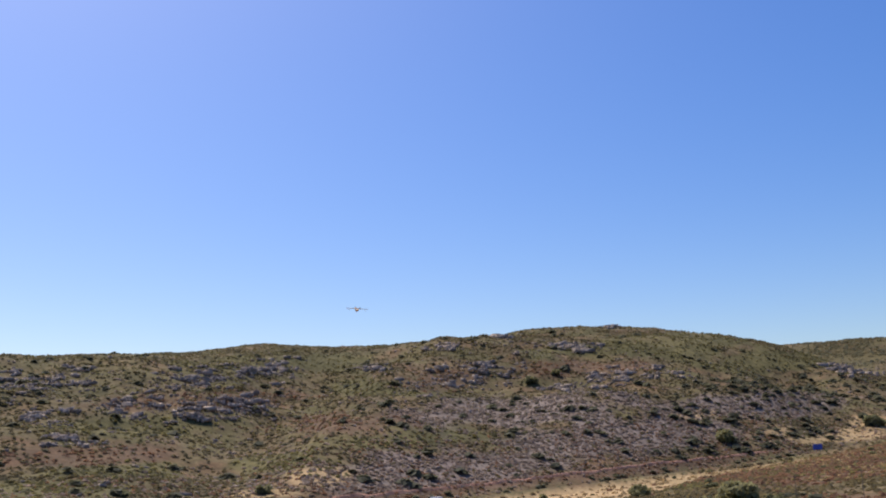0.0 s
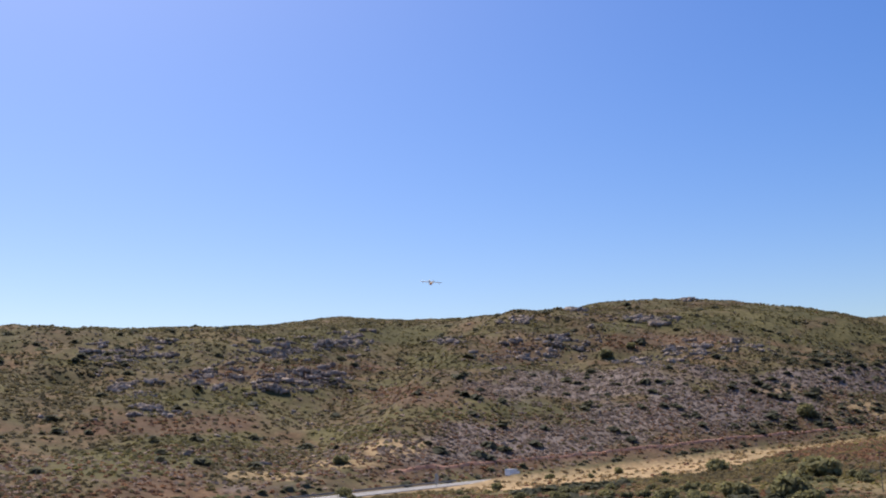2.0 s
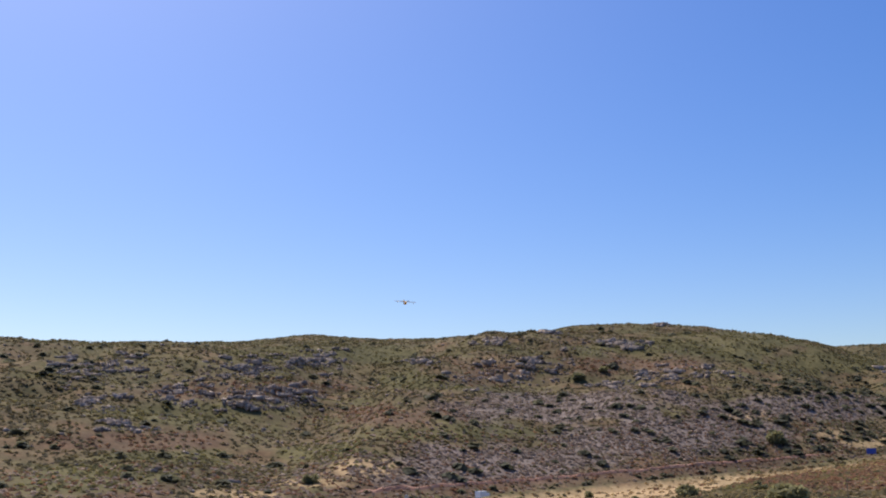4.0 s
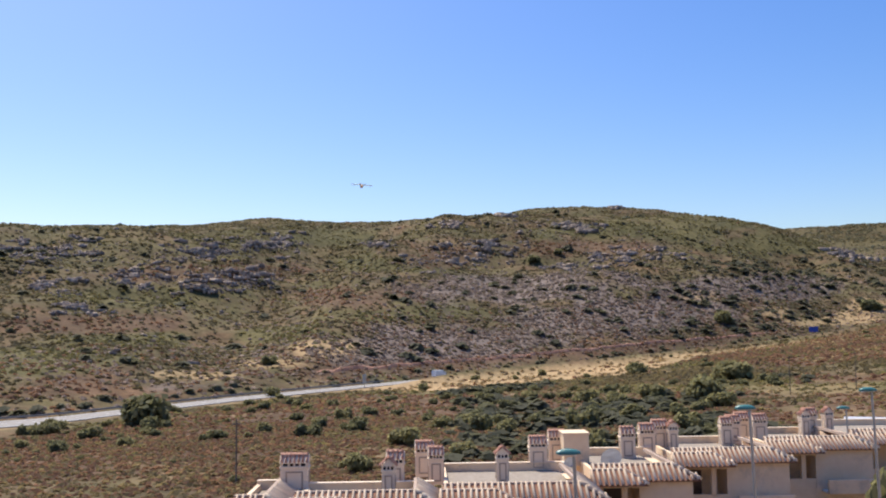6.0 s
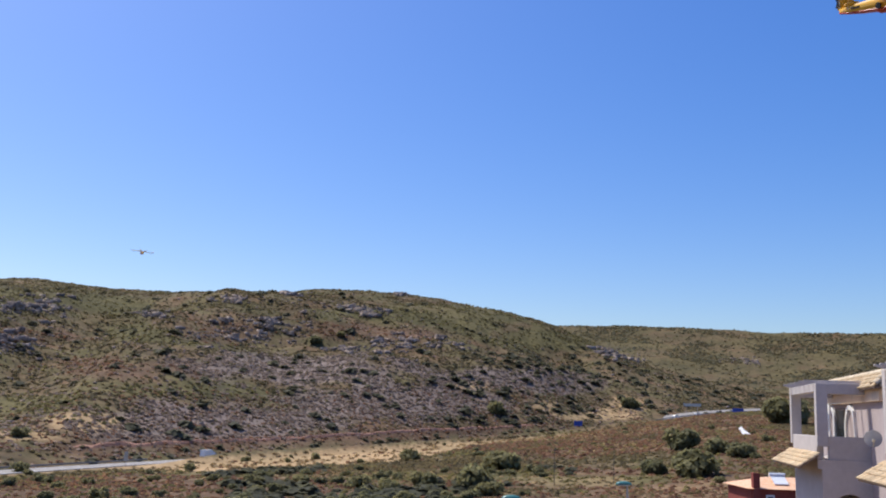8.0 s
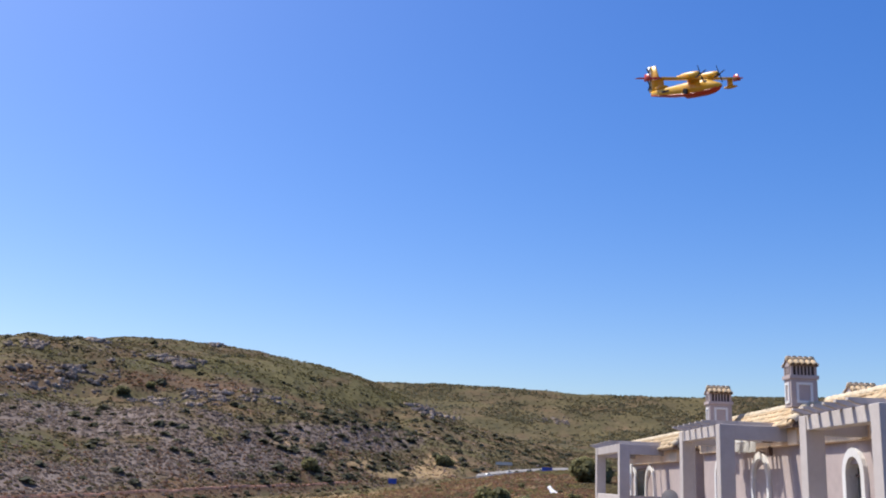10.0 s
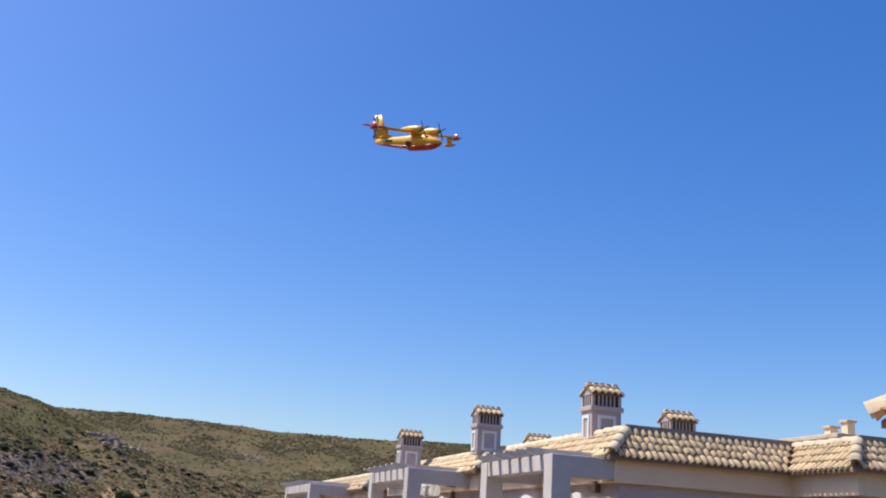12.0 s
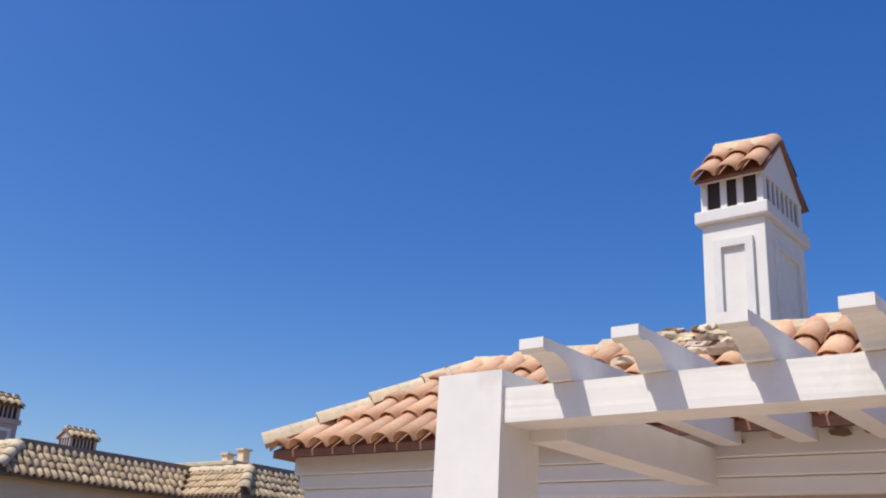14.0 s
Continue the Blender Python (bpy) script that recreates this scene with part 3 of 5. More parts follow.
lay(near_house, "roof_tile", slope_tiles((QE, Y0, ZE), (QE, Y1, ZE), (1, 0, 0), QR - QE, ZR - ZE, 0, 1.15, 0.215, 4), TILE_TERRACOTTA)
lay(near_house, "roof_tile", slope_tiles((QE, Y1, ZE), (11.0, Y1, ZE), (0, -1, 0), 1.15, ZR - ZE, 1.15, 0, 0.215, 5), TILE_TERRACOTTA, joined=True)
lay(near_house, "hip_tile", line_caps((QE - 0.05, Y1 + 0.05, ZE + 0.03), (QR, Y1 - 1.15, ZR - 0.0), 0.42), CAP_CREAM, cap=True)
lay(near_house, "ridge_tile", line_caps((QR + 0.06, Y1 - 1.15, ZR), (QR + 0.06, Y0, ZR), 0.42, 8), CAP_CREAM, cap=True)
# the repaired stretch of the ridge with loose tiles and mortar
rnd = random.Random(12)
for i in range(64):
    size = rnd.uniform(0.025, 0.075)
    y, q = rnd.uniform(2.3, 3.2), rnd.uniform(QR - 0.45, QR + 0.02)
    bm = bmesh.new()
    bmesh.ops.create_icosphere(bm, subdivisions=2, radius=size)
    for v in bm.verts:
        v.co = Vector((v.co.x * 1.2, v.co.y * 1.4, v.co.z * 0.7)) * rnd.uniform(0.7, 1.25)
    bmesh.ops.translate(bm, verts=bm.verts[:], vec=(q, y, ZE + (q - QE) * (ZR - ZE) / (QR - QE) + 0.1))
    part("mortar_lump", bm, (CAP_CREAM, EAVE_BED, CAP_CREAM, MORTAR)[i % 4], near_house)
# flat dark sheet that paints the shade of the open ridge cavity
part("ridge_shade_patch", prism([(QR - 0.5, 2.2, ZE + 0.56), (QR - 0.42, 3.05, ZE + 0.62), (QR + 0.02, 3.3, ZR + 0.05), (QR + 0.02, 2.35, ZR + 0.04)], (0, 0, 0.05)), MORTAR, near_house, "dark patch painted for the shaded hollow where ridge tiles are missing")

for i in range(15):        # tile ends, and dark bits painting shaded holes, where cornice plaster has come away
    y = 2.25 - 0.3 * i + rnd.uniform(-0.08, 0.08)
    z = 0.985 + rnd.uniform(-0.02, 0.01)
    wd, hh = rnd.uniform(0.04, 0.09), rnd.uniform(0.015, 0.03)
    bm = prism([(5.55, y - wd, z - hh * 0.6), (5.55, y - wd * 0.3, z - hh), (5.55, y + wd * 0.8, z - hh * 0.5), (5.55, y + wd, z + hh * 0.4), (5.55, y + wd * 0.1, z + hh), (5.55, y - wd * 0.7, z + hh * 0.7)], (0.12, 0, 0))
    part("broken_plaster", bm, (PAN_RED, EAVE_BED, MORTAR)[i % 3], near_house)

# its pergola
pergola = empty("near_pergola", ROW, "white stucco terrace pergola with scroll-cut rafters", "pergola")
PF = 3.58


def rough_box(x0, y0, z0, x1, y1, z1, seed, amount=0.006):
    bm = box(x0, y0, z0, x1, y1, z1)
    bmesh.ops.subdivide_edges(bm, edges=bm.edges[:], cuts=7, use_grid_fill=True)
    r = random.Random(seed)
    for v in bm.verts:
        v.co += Vector((r.gauss(0, amount * 0.4), r.gauss(0, amount * 0.4), r.gauss(0, amount * 0.4)))
    return bm


part("pillar", rough_box(PF - 0.02, 2.5, -1.7, PF + 0.3, 2.87, 1.0, 3, 0.0014), STUCCO_WHITE, pergola, "white stucco pillar with chipped edges")
part("pillar", rough_box(PF - 0.02, -1.9, -1.7, PF + 0.3, -1.53, 1.0, 4, 0.0014), STUCCO_WHITE, pergola)
part("front_beam", rough_box(PF, -1.53, 0.755, PF + 0.22, 2.5, 0.915, 5, 0.0014), STUCCO_WHITE, pergola, "white front beam")
part("side_beam", rough_box(PF + 0.22, 2.3, 0.70, 5.5, 2.5, 0.91, 6, 0.0014), STUCCO_WHITE, pergola, "white side beam")
for i in range(9):
    y = 2.12 - 0.44 * i
    x0, zt, zb = PF - 0.27, 1.05, 0.917
    prof = [(x0, y, zt), (x0, y, zt - 0.045)]
    for k in range(7):      # the concave scroll under the tip
        a = k / 6 * math.pi / 2
        prof.append((x0 + 0.03 + 0.2 * math.sin(a) ** 1.0, y, zb + (zt - 0.045 - zb) * math.cos(a) ** 1.0 if k else zt - 0.06))
    prof += [(5.45, y, zb), (5.45, y, zt)]
    part("rafter", prism(prof, (0, 0.12, 0)), STUCCO_WHITE, pergola, "white rafter with a scroll-cut tip")

near_chimney = chimney("near_chimney", ROW @ pose(7.45, 2.7, 1.62, 0, 0, -90), 0.52, 0.92, 1.35, STUCCO_WHITE, TRIM_WHITE, TILE_TERRACOTTA, 3,
                       "white panelled chimney with a terracotta tiled cap", "tiled chimneys", 0.26, 3, 7, 42)

# ---- the grey terrace row further up the street ----
row_house = empty("grey_row_house", ROW, "lilac-grey stucco row house with straw-coloured roof tiles", "house")
ZB, RB, HB = 1.75, 0.7, 0.64


def skirt(parent, a, b, inward, cut_a, cut_b, tile, seed, joined, run=RB, rise=HB, pitch=0.16, caps=True, band=False):
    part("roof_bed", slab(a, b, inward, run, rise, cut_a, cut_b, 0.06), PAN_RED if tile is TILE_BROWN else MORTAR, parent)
    lay(parent, "roof_tile", slope_tiles(a, b, inward, run, rise, cut_a, cut_b, pitch, seed, *((0.62, -1.0, 3.1) if tile is TILE_BROWN else (0.8, -4.0, 0.95, 4.0))), tile, joined=joined)
    if caps:
        al = (Vector(b) - Vector(a)).normalized()
        top = Vector(inward).normalized() * run + Vector((0, 0, rise))
        if tile is TILE_BROWN or band:
            p, q = Vector(a) + top + al * cut_a, Vector(b) + top - al * cut_b
            n = Vector(inward).normalized()
            # on straw roofs the dark band paints the shaded parapet behind the ridge
            h, m = (0.05, PANEL_LINE) if tile is TILE_BROWN else (0.12, BAND)
            part("ridge_band", prism([p - n * 0.05 - Vector((0, 0, 0.12)), q - n * 0.05 - Vector((0, 0, 0.12)), q - n * 0.05 + Vector((0, 0, h)), p - n * 0.05 + Vector((0, 0, h))], n * 0.22), m, parent)
        else:
            lay(parent, "ridge_tile", line_caps(Vector(a) + top + al * cut_a, Vector(b) + top - al * cut_b, 0.42, seed), CAP_CREAM, cap=True, joined=True)


YB = 17.9       # the front of the first block, facing the viewer
QB, QI, YN, QN = 9.2, 13.45, 15.85, 21.0
part("wall", cut(box(QB + 0.35, YB + 0.35, -14, QI + 0.75, 26.0, ZB - 0.05), [box(8.5, y - w / 2, -1.25, 9.85, y + w / 2, 0.9 - w * 0.2) for y, w in ((20.05, 1.15), (23.0, 0.85))]), STUCCO_GREY, row_house, "lilac-grey stucco wall")
part("wall", box(QI + 0.35, YN + 0.35, -14, QN, 30.0, ZB - 0.051), STUCCO_GREY, row_house)
for q0, y0, q1, y1 in ((QB + 0.2, YB + 0.2, QI + 0.35, YB + 0.36), (QB + 0.2, YB + 0.36, QB + 0.36, 26.0), (QI + 0.2, YN + 0.2, QI + 0.36, YB + 0.36), (QI + 0.36, YN + 0.2, QN, YN + 0.36)):
    part("eave_band", box(q0, y0, ZB - 0.5, q1, y1, ZB - 0.02, 0.02), STUCCO_CREAM, row_house, "cream band under the eave")
skirt(row_house, (QB, YB, ZB), (QI, YB, ZB), (0, 1, 0), RB, -RB, TILE_STRAW, 11, False, band=True)
skirt(row_house, (QI, YB, ZB), (QI, YN, ZB), (1, 0, 0), -RB, RB, TILE_STRAW, 12, False)
skirt(row_house, (QI, YN, ZB), (QN, YN, ZB), (0, 1, 0), RB, 0, TILE_STRAW, 13, True, band=True)
skirt(row_house, (QB, 25.3, ZB), (QB, YB, ZB), (1, 0, 0), 0, RB, TILE_STRAW, 14, True)
for a, b in (((QB - 0.05, YB - 0.05, ZB + 0.07), (QB + RB, YB + RB, ZB + HB)), ((QI - 0.05, YN - 0.05, ZB + 0.07), (QI + RB, YN + RB, ZB + HB))):
    lay(row_house, "hip_tile", line_caps(a, b, 0.36, 5), CAP_CREAM, cap=True, joined=True)
part("roof_parapet", box(QB + RB, YB + RB, ZB + 0.2, QI + RB - 0.02, YB + RB + 0.2, ZB + HB - 0.02, 0.02), CAP_CREAM, row_house)
part("flat_roof", box(QB + RB, YB + RB + 0.2, ZB + 0.1, QI + 0.7, 26.0, ZB + 0.3), GRAVEL, row_house)
part("flat_roof", box(QI + RB, YN + RB, ZB + 0.1, QN, 30.0, ZB + 0.31), GRAVEL, row_house)
# the second and third blocks
for q, y0, y1, z in ((9.3, 26.4, 37.0, 1.8), (8.6, 37.5, 50.0, 1.5)):
    h2 = empty("grey_row_house", ROW, "lilac-grey stucco row house with straw-coloured roof tiles", "house")
    part("wall", box(q + 0.35, y0 + 0.3, -14, q + 8, y1, z - 0.05), STUCCO_GREY, h2)
    part("eave_band", box(q + 0.2, y0 + 0.3, z - 0.5, q + 0.36, y1, z - 0.02, 0.02), STUCCO_CREAM, h2)
    skirt(h2, (q, y1, z), (q, y0, z), (1, 0, 0), RB * 1.2, RB, TILE_STRAW, 15, True)
    skirt(h2, (q, y0, z), (q + 5, y0, z), (0, 1, 0), RB, 0, TILE_STRAW, 16, True)
    lay(h2, "hip_tile", line_caps((q - 0.05, y0 - 0.05, z + 0.07), (q + RB, y0 + RB, z + HB), 0.36, 5), CAP_CREAM, cap=True, joined=True)
    part("flat_roof", box(q + RB, y0 + RB, z + 0.1, q + 8, y1 - RB, z + 0.3), GRAVEL, h2)

# pergolas of the grey row
for q, y0, y1, zt, depth in ((8.0, 18.1, 22.3, 1.72, 1.55), (7.6, 27.4, 32.2, 1.82, 2.0), (7.0, 40.0, 46.5, 1.7, 1.95)):
    g = empty("grey_pergola", ROW, "pale grey stucco balcony pergola with notched rafters", "pergola", "row pergolas")
    w = 0.42
    for y in (y0, y1 - w):
        part("pillar", box(q, y, -0.75, q + w, y + w, zt, 0.015), STUCCO_PALE, g)
        part("side_beam", box(q + w, y + 0.03, zt - 0.42, q + depth + 0.2, y + w - 0.03, zt, 0.015), STUCCO_PALE, g)
    part("front_beam", box(q + 0.02, y0 + w, zt - 0.33, q + w - 0.06, y1 - w, zt - 0.003, 0.015), STUCCO_PALE, g)
    n = 6
    for i in range(n):
        y = y0 + 0.55 + (y1 - y0 - 1.2) * i / (n - 1)
        part("rafter", prism([(q - 0.34, y, zt + 0.13), (q - 0.34, y, zt + 0.08), (q - 0.1, y, zt + 0.002), (q + depth + 0.2, y, zt + 0.002), (q + depth + 0.2, y, zt + 0.13)], (0, 0.14, 0)), STUCCO_PALE, g)
    part("parapet", box(q + 0.04, y0 + w, -1.25, q + 0.3, y1 - w, -0.35, 0.01), STUCCO_PALE, g)
    part("side_parapet", box(q + w, y0 + 0.05, -1.25, q + depth + 0.02, y0 + 0.3, -0.35, 0.01), STUCCO_PALE, g)
    part("balcony_floor", box(q, y0, -1.6, q + depth + 0.4, y1, -1.25), STUCCO_PALE, g)
    bay = box(q + 0.15, y0, -14, q + depth + 0.4, y1, -1.602)
    if y0 == 40.0:      # an arched porch under the far balcony
        arch = [(q + 0.55, y0 - 0.5, -5.5), (q + 1.75, y0 - 0.5, -5.5)] + [(q + 1.15 + 0.6 * math.cos(math.pi * i / 10), y0 - 0.5, -3.1 + 0.6 * math.sin(math.pi * i / 10)) for i in range(11)]
        bay = cut(bay, [prism(arch, (0, 3.0, 0))])
    part("bay_wall", bay, STUCCO_PALE, g)
    gs = empty("tiled_ledge", ROW, "small tiled ledge below a balcony", "ledge", "tiled ledges")
    skirt(gs, (q - 0.75, y1 + 0.3, -1.55), (q - 0.75, y0 - 0.2, -1.55), (1, 0, 0), 0, 0, TILE_STRAW, 21, True, 0.75, 0.5, caps=False)

for i, (q, y, z, deg) in enumerate(((10.1, 20.15, 2.15, 0), (9.9, 27.3, 2.35, 0), (9.2, 33.2, 2.05, 0), (11.9, 28.0, 1.75, 0), (13.2, 22.0, 2.0, 0))):
    if i == 0:
        grey_chimney = chimney("grey_chimney", ROW @ pose(q, y, z), 0.74, 0.54, 0.78, STUCCO_GREY, TRIM_WHITE, TILE_STRAW, 5,
                               "lilac-grey chimney with white panel trim and tiled cap", "tiled chimneys", 0.26, 6, 4, 31)
    else:
        copy_thing(grey_chimney, ROW @ pose(q, y, z))

# ---- the cream row below the street (local x: along the row, local y: away) ----
LOW = pose(0, 0, EYE, 0, 0, 4)
ZL = -8.22
UNITS = [(-11.6, -9.0, 43.4, 50.0), (-9.0, -2.2, 44.6, 49.2), (-2.2, 5.6, 46.8, 56.0), (5.6, 11.2, 53.0, 62.5), (11.2, 18.4, 59.8, 68.5), (18.4, 25.6, 65.6, 74.0), (25.6, 40.0, 70.5, 80.0)]


def low(x, y):
    """World plan to the row's own frame."""
    v = LOW.inverted() @ Vector((x, y, EYE))
    return v.x, v.y


for k, (wx0, wx1, wy0, wy1) in enumerate(UNITS):
    x0, _ = low(wx0, wy0)
    x1, y0 = low(wx1, wy0)
    _, y1 = low((wx0 + wx1) / 2, wy1)
    y0 -= 0.3
    h = empty("cream_row_house", LOW, "cream stucco row house with tiled roof edge and gravel roof", "house", "cream row houses")
    bal0, bal1 = x0 + 0.35, x0 + 0.42 * (x1 - x0)
    par0, par1 = x0 + 0.47 * (x1 - x0), x1 - 0.45
    opening = box(bal0, y0 - 1, ZL - 2.5, bal1, y0 + 2.2, ZL - 0.4)
    lower = box(bal0 + 0.3, y0 - 1, ZL - 5.4, par1 - 1.0, y0 + 2.6, ZL - 3.2)
    part("wall", cut(box(x0, y0 + 0.35, -20, x1 - 0.35, y1, ZL - 0.02), [opening, lower]), STUCCO_CREAM, h, "cream stucco wall with balcony recesses")
    part("balcony_parapet", box(par0, y0 - 0.75, ZL - 2.75, par1, y0 - 0.55, ZL - 1.85, 0.02), STUCCO_CREAM, h, "cream balcony parapet")
    part("balcony_floor", box(par0, y0 - 0.55, ZL - 2.75, par1, y0 + 0.36, ZL - 2.6, 0.01), TRIM_WHITE, h)
    part("balcony_end", box(par1 - 0.5, y0 - 0.9, ZL - 2.78, par1 + 0.1, y0 - 0.76, ZL - 2.3, 0.02), TRIM_WHITE, h, "white downturn at the balcony's end")
    part("balcony_door", box(bal0 + 0.4, y0 + 2.1, ZL - 2.5, bal0 + 1.6, y0 + 2.16, ZL - 0.7), FRAME_DARK, h)
    part("balcony_pillar", box(bal1 - 0.95, y0 + 0.37, ZL - 2.0, bal1 - 0.65, y0 + 0.6, ZL - 0.41), STUCCO_CREAM, h)
    part("low_parapet", box(bal0, y0 + 0.37, ZL - 2.5, bal1, y0 + 0.55, ZL - 1.9, 0.01), STUCCO_CREAM, h)
    cut_b = 1.2
    skirt(h, (x0 - 0.4, y0, ZL), (x1, y0, ZL), (0, 1, 0), 0.3, cut_b, TILE_BROWN, 30 + k, True, 1.2, 0.74, 0.28)
    yb = min(y1 - 0.3, y0 + 7.5)
    skirt(h, (x1, y0, ZL), (x1, yb, ZL), (-1, 0, 0), cut_b, 0, TILE_BROWN, 50 + k, True, 1.2, 0.74, 0.28)
    lay(h, "hip_tile", line_caps((x1, y0, ZL + 0.07), (x1 - 1.2, y0 + 1.2, ZL + 0.74), 0.36), TILE_BROWN, cap=True, joined=True)
    # a small bay roof that breaks the eave
    bx0, bx1 = x0 - 0.35, bal1 + 0.3
    skirt(h, (bx0, y0 - 0.55, ZL - 0.12), (bx1, y0 - 0.55, ZL - 0.12), (0, 1, 0), 0.1, 1.1, TILE_BROWN, 70 + k, True, 1.1, 0.68, 0.28)
    skirt(h, (bx1, y0 - 0.55, ZL - 0.12), (bx1, y0 + 0.6, ZL - 0.12), (-1, 0, 0), 1.1, 0, TILE_BROWN, 90 + k, True, 1.1, 0.68, 0.28, False)
    part("gravel_roof", box(x0, y0 + 1.15, ZL + 0.0, x1 - 1.15, y1 - 0.25, ZL + 0.12), GRAVEL, h)
    part("parapet", box(x0, y1 - 0.25, ZL - 0.5, x1 - 0.35, y1, ZL + 0.55, 0.02), STUCCO_CREAM, h)
    part("parapet_cap", box(x0, y1 - 0.29, ZL + 0.553, x1 - 0.35, y1 + 0.04, ZL + 0.6, 0.01), CHIMNEY_CREAM, h)
    part("parapet", box(x0 - 0.001, y0 + 1.2, ZL - 0.5, x0 + 0.22, y1 - 0.25, ZL + 0.4, 0.02), STUCCO_CREAM, h)

CHIMS = [(-9.9, 48.9, 1.35, 0), (-5.0, 47.5, 0.62, 1), (-4.9, 49.9, 0.9, 0), (-3.7, 54.2, 1.0, 0), (-2.9, 51.5, 0.75, 0), (0.6, 51.6, 0.67, 1), (2.7, 56.2, 1.0, 0), (4.0, 59.4, 1.0, 0),
         (8.5, 61.0, 0.9, 0), (10.0, 62.9, 1.0, 0), (11.2, 65.3, 1.0, 0), (12.0, 64.8, 0.67, 1), (16.0, 66.9, 0.75, 0), (16.8, 68.3, 1.0, 0), (17.9, 70.3, 1.0, 0), (18.8, 69.0, 1.0, 0),
         (23.1, 72.6, 0.62, 1), (23.7, 73.4, 1.0, 0), (25.4, 74.4, 0.67, 1)]
made = {}
for x, y, w, gable in CHIMS:
    key = (round(w, 1) if not gable else 0.7, gable)
    m = pose(x, y, EYE + ZL + 0.08, 0, 0, 4 + 90 * gable)
    if key in made:
        copy_thing(made[key], m)
    else:
        dims = (0.75, 0.62) if gable else (key[0], 0.7)
        made[key] = chimney("cream_chimney", m, *dims, 1.26, CHIMNEY_CREAM, PANEL_LINE, TILE_CAP, max(3, round(dims[0] / 0.2)),
                            "cream panelled chimney with a red-brown tiled cap", "cream row chimneys", 0.16, 4, 3, 44, joined=True)
block = empty("roof_block", pose(5.0, 58.5, EYE + ZL + 0.08, 0, 0, 4), "plain cream stucco stair head on the gravel roof", "roof block")
part("wall", box(-0.75, -0.9, 0, 0.75, 0.9, 1.85, 0.02), STUCCO_CREAM, block)
part("cap", box(-0.8, -0.95, 1.853, 0.8, 0.95, 1.95, 0.015), STUCCO_CREAM, block)

# ---- details of the grey row ----
def arch_outline(y0, y1, z0, z1, n=10):
    """An arched outline in the wall's plane: upright sides and a round head."""
    r = (y1 - y0) / 2
    c = (y0 + y1) / 2
    return [(y0, z0)] + [(c - r * math.cos(math.pi * k / n), z1 - r + r * math.sin(math.pi * k / n)) for k in range(n + 1)] + [(y1, z0)]


def arched_window(q, y, w, z0, z1):
    g = empty("arched_window", ROW, "arched window with a white stucco surround", "window", "arched windows")
    out, inn = arch_outline(y - w / 2 - 0.2, y + w / 2 + 0.2, z0, z1 + 0.2), arch_outline(y - w / 2, y + w / 2, z0, z1)
    bm = bmesh.new()
    rings = [[bm.verts.new((x, a, b)) for a, b in o] for x, o in ((q - 0.1, out), (q - 0.1, inn), (q + 0.28, inn), (q + 0.28, out))]
    for k in range(4):
        a, b = rings[k], rings[(k + 1) % 4]
        for i in range(len(a) - 1):
            bm.faces.new((a[i], a[i + 1], b[i + 1], b[i]))
    bmesh.ops.recalc_face_normals(bm, faces=bm.faces[:])
    part("surround", bm, TRIM_WHITE, g, "white arched surround")
    part("pane", prism([(q + 0.2, a, b) for a, b in inn], (0.02, 0, 0)), GLASS, g)
    bm = box(q + 0.14, y - 0.035, z0, q + 0.195, y + 0.035, z1 - 0.02)
    add_box(bm, q + 0.14, y - w / 2 + 0.01, z1 - w / 2 - 0.03, q + 0.194, y - 0.036, z1 - w / 2 + 0.03)
    add_box(bm, q + 0.14, y + 0.036, z1 - w / 2 - 0.03, q + 0.194, y + w / 2 - 0.01, z1 - w / 2 + 0.03)
    part("glazing_bar", bm, FRAME_DARK, g, "dark brown glazing bars")


for q, y, w, z1 in ((9.55, 20.05, 1.15, 0.9), (9.55, 23.0, 0.85, 0.9), (9.65, 30.2, 1.3, 1.0), (9.65, 34.6, 0.9, 0.95), (8.95, 43.2, 1.6, 0.75), (8.95, 47.0, 0.9, 0.75)):
    arched_window(q, y, w, -1.25, z1)

awning = empty("rolled_awning", ROW, "rolled white canvas awning with a scalloped valance", "awning")
part("cassette", tube(bmesh.new(), (9.1, 28.6, 1.5), (9.1, 32.4, 1.5), 0.1, 0.1, 10), CLOTH_WHITE, awning)
bm = bmesh.new()
n = 48
top = [bm.verts.new((9.02 + 0.03 * math.sin(k * 0.9), 28.7 + 3.6 * k / n, 1.46)) for k in range(n + 1)]
bot = [bm.verts.new((8.97 + 0.06 * math.sin(k * 0.9 + 0.5), 28.7 + 3.6 * k / n, 1.2 - 0.07 * abs(math.sin(k * math.pi / 6)))) for k in range(n + 1)]
for k in range(n):
    bm.faces.new((top[k], top[k + 1], bot[k + 1], bot[k]))
bmesh.ops.solidify(bm, geom=bm.faces[:], thickness=0.012)
part("valance", bm, CLOTH_WHITE, awning)
for y in (28.7, 32.3):
    part("bracket", box(9.1, y - 0.03, 1.42, 9.7, y + 0.03, 1.5), FRAME_DARK, awning)


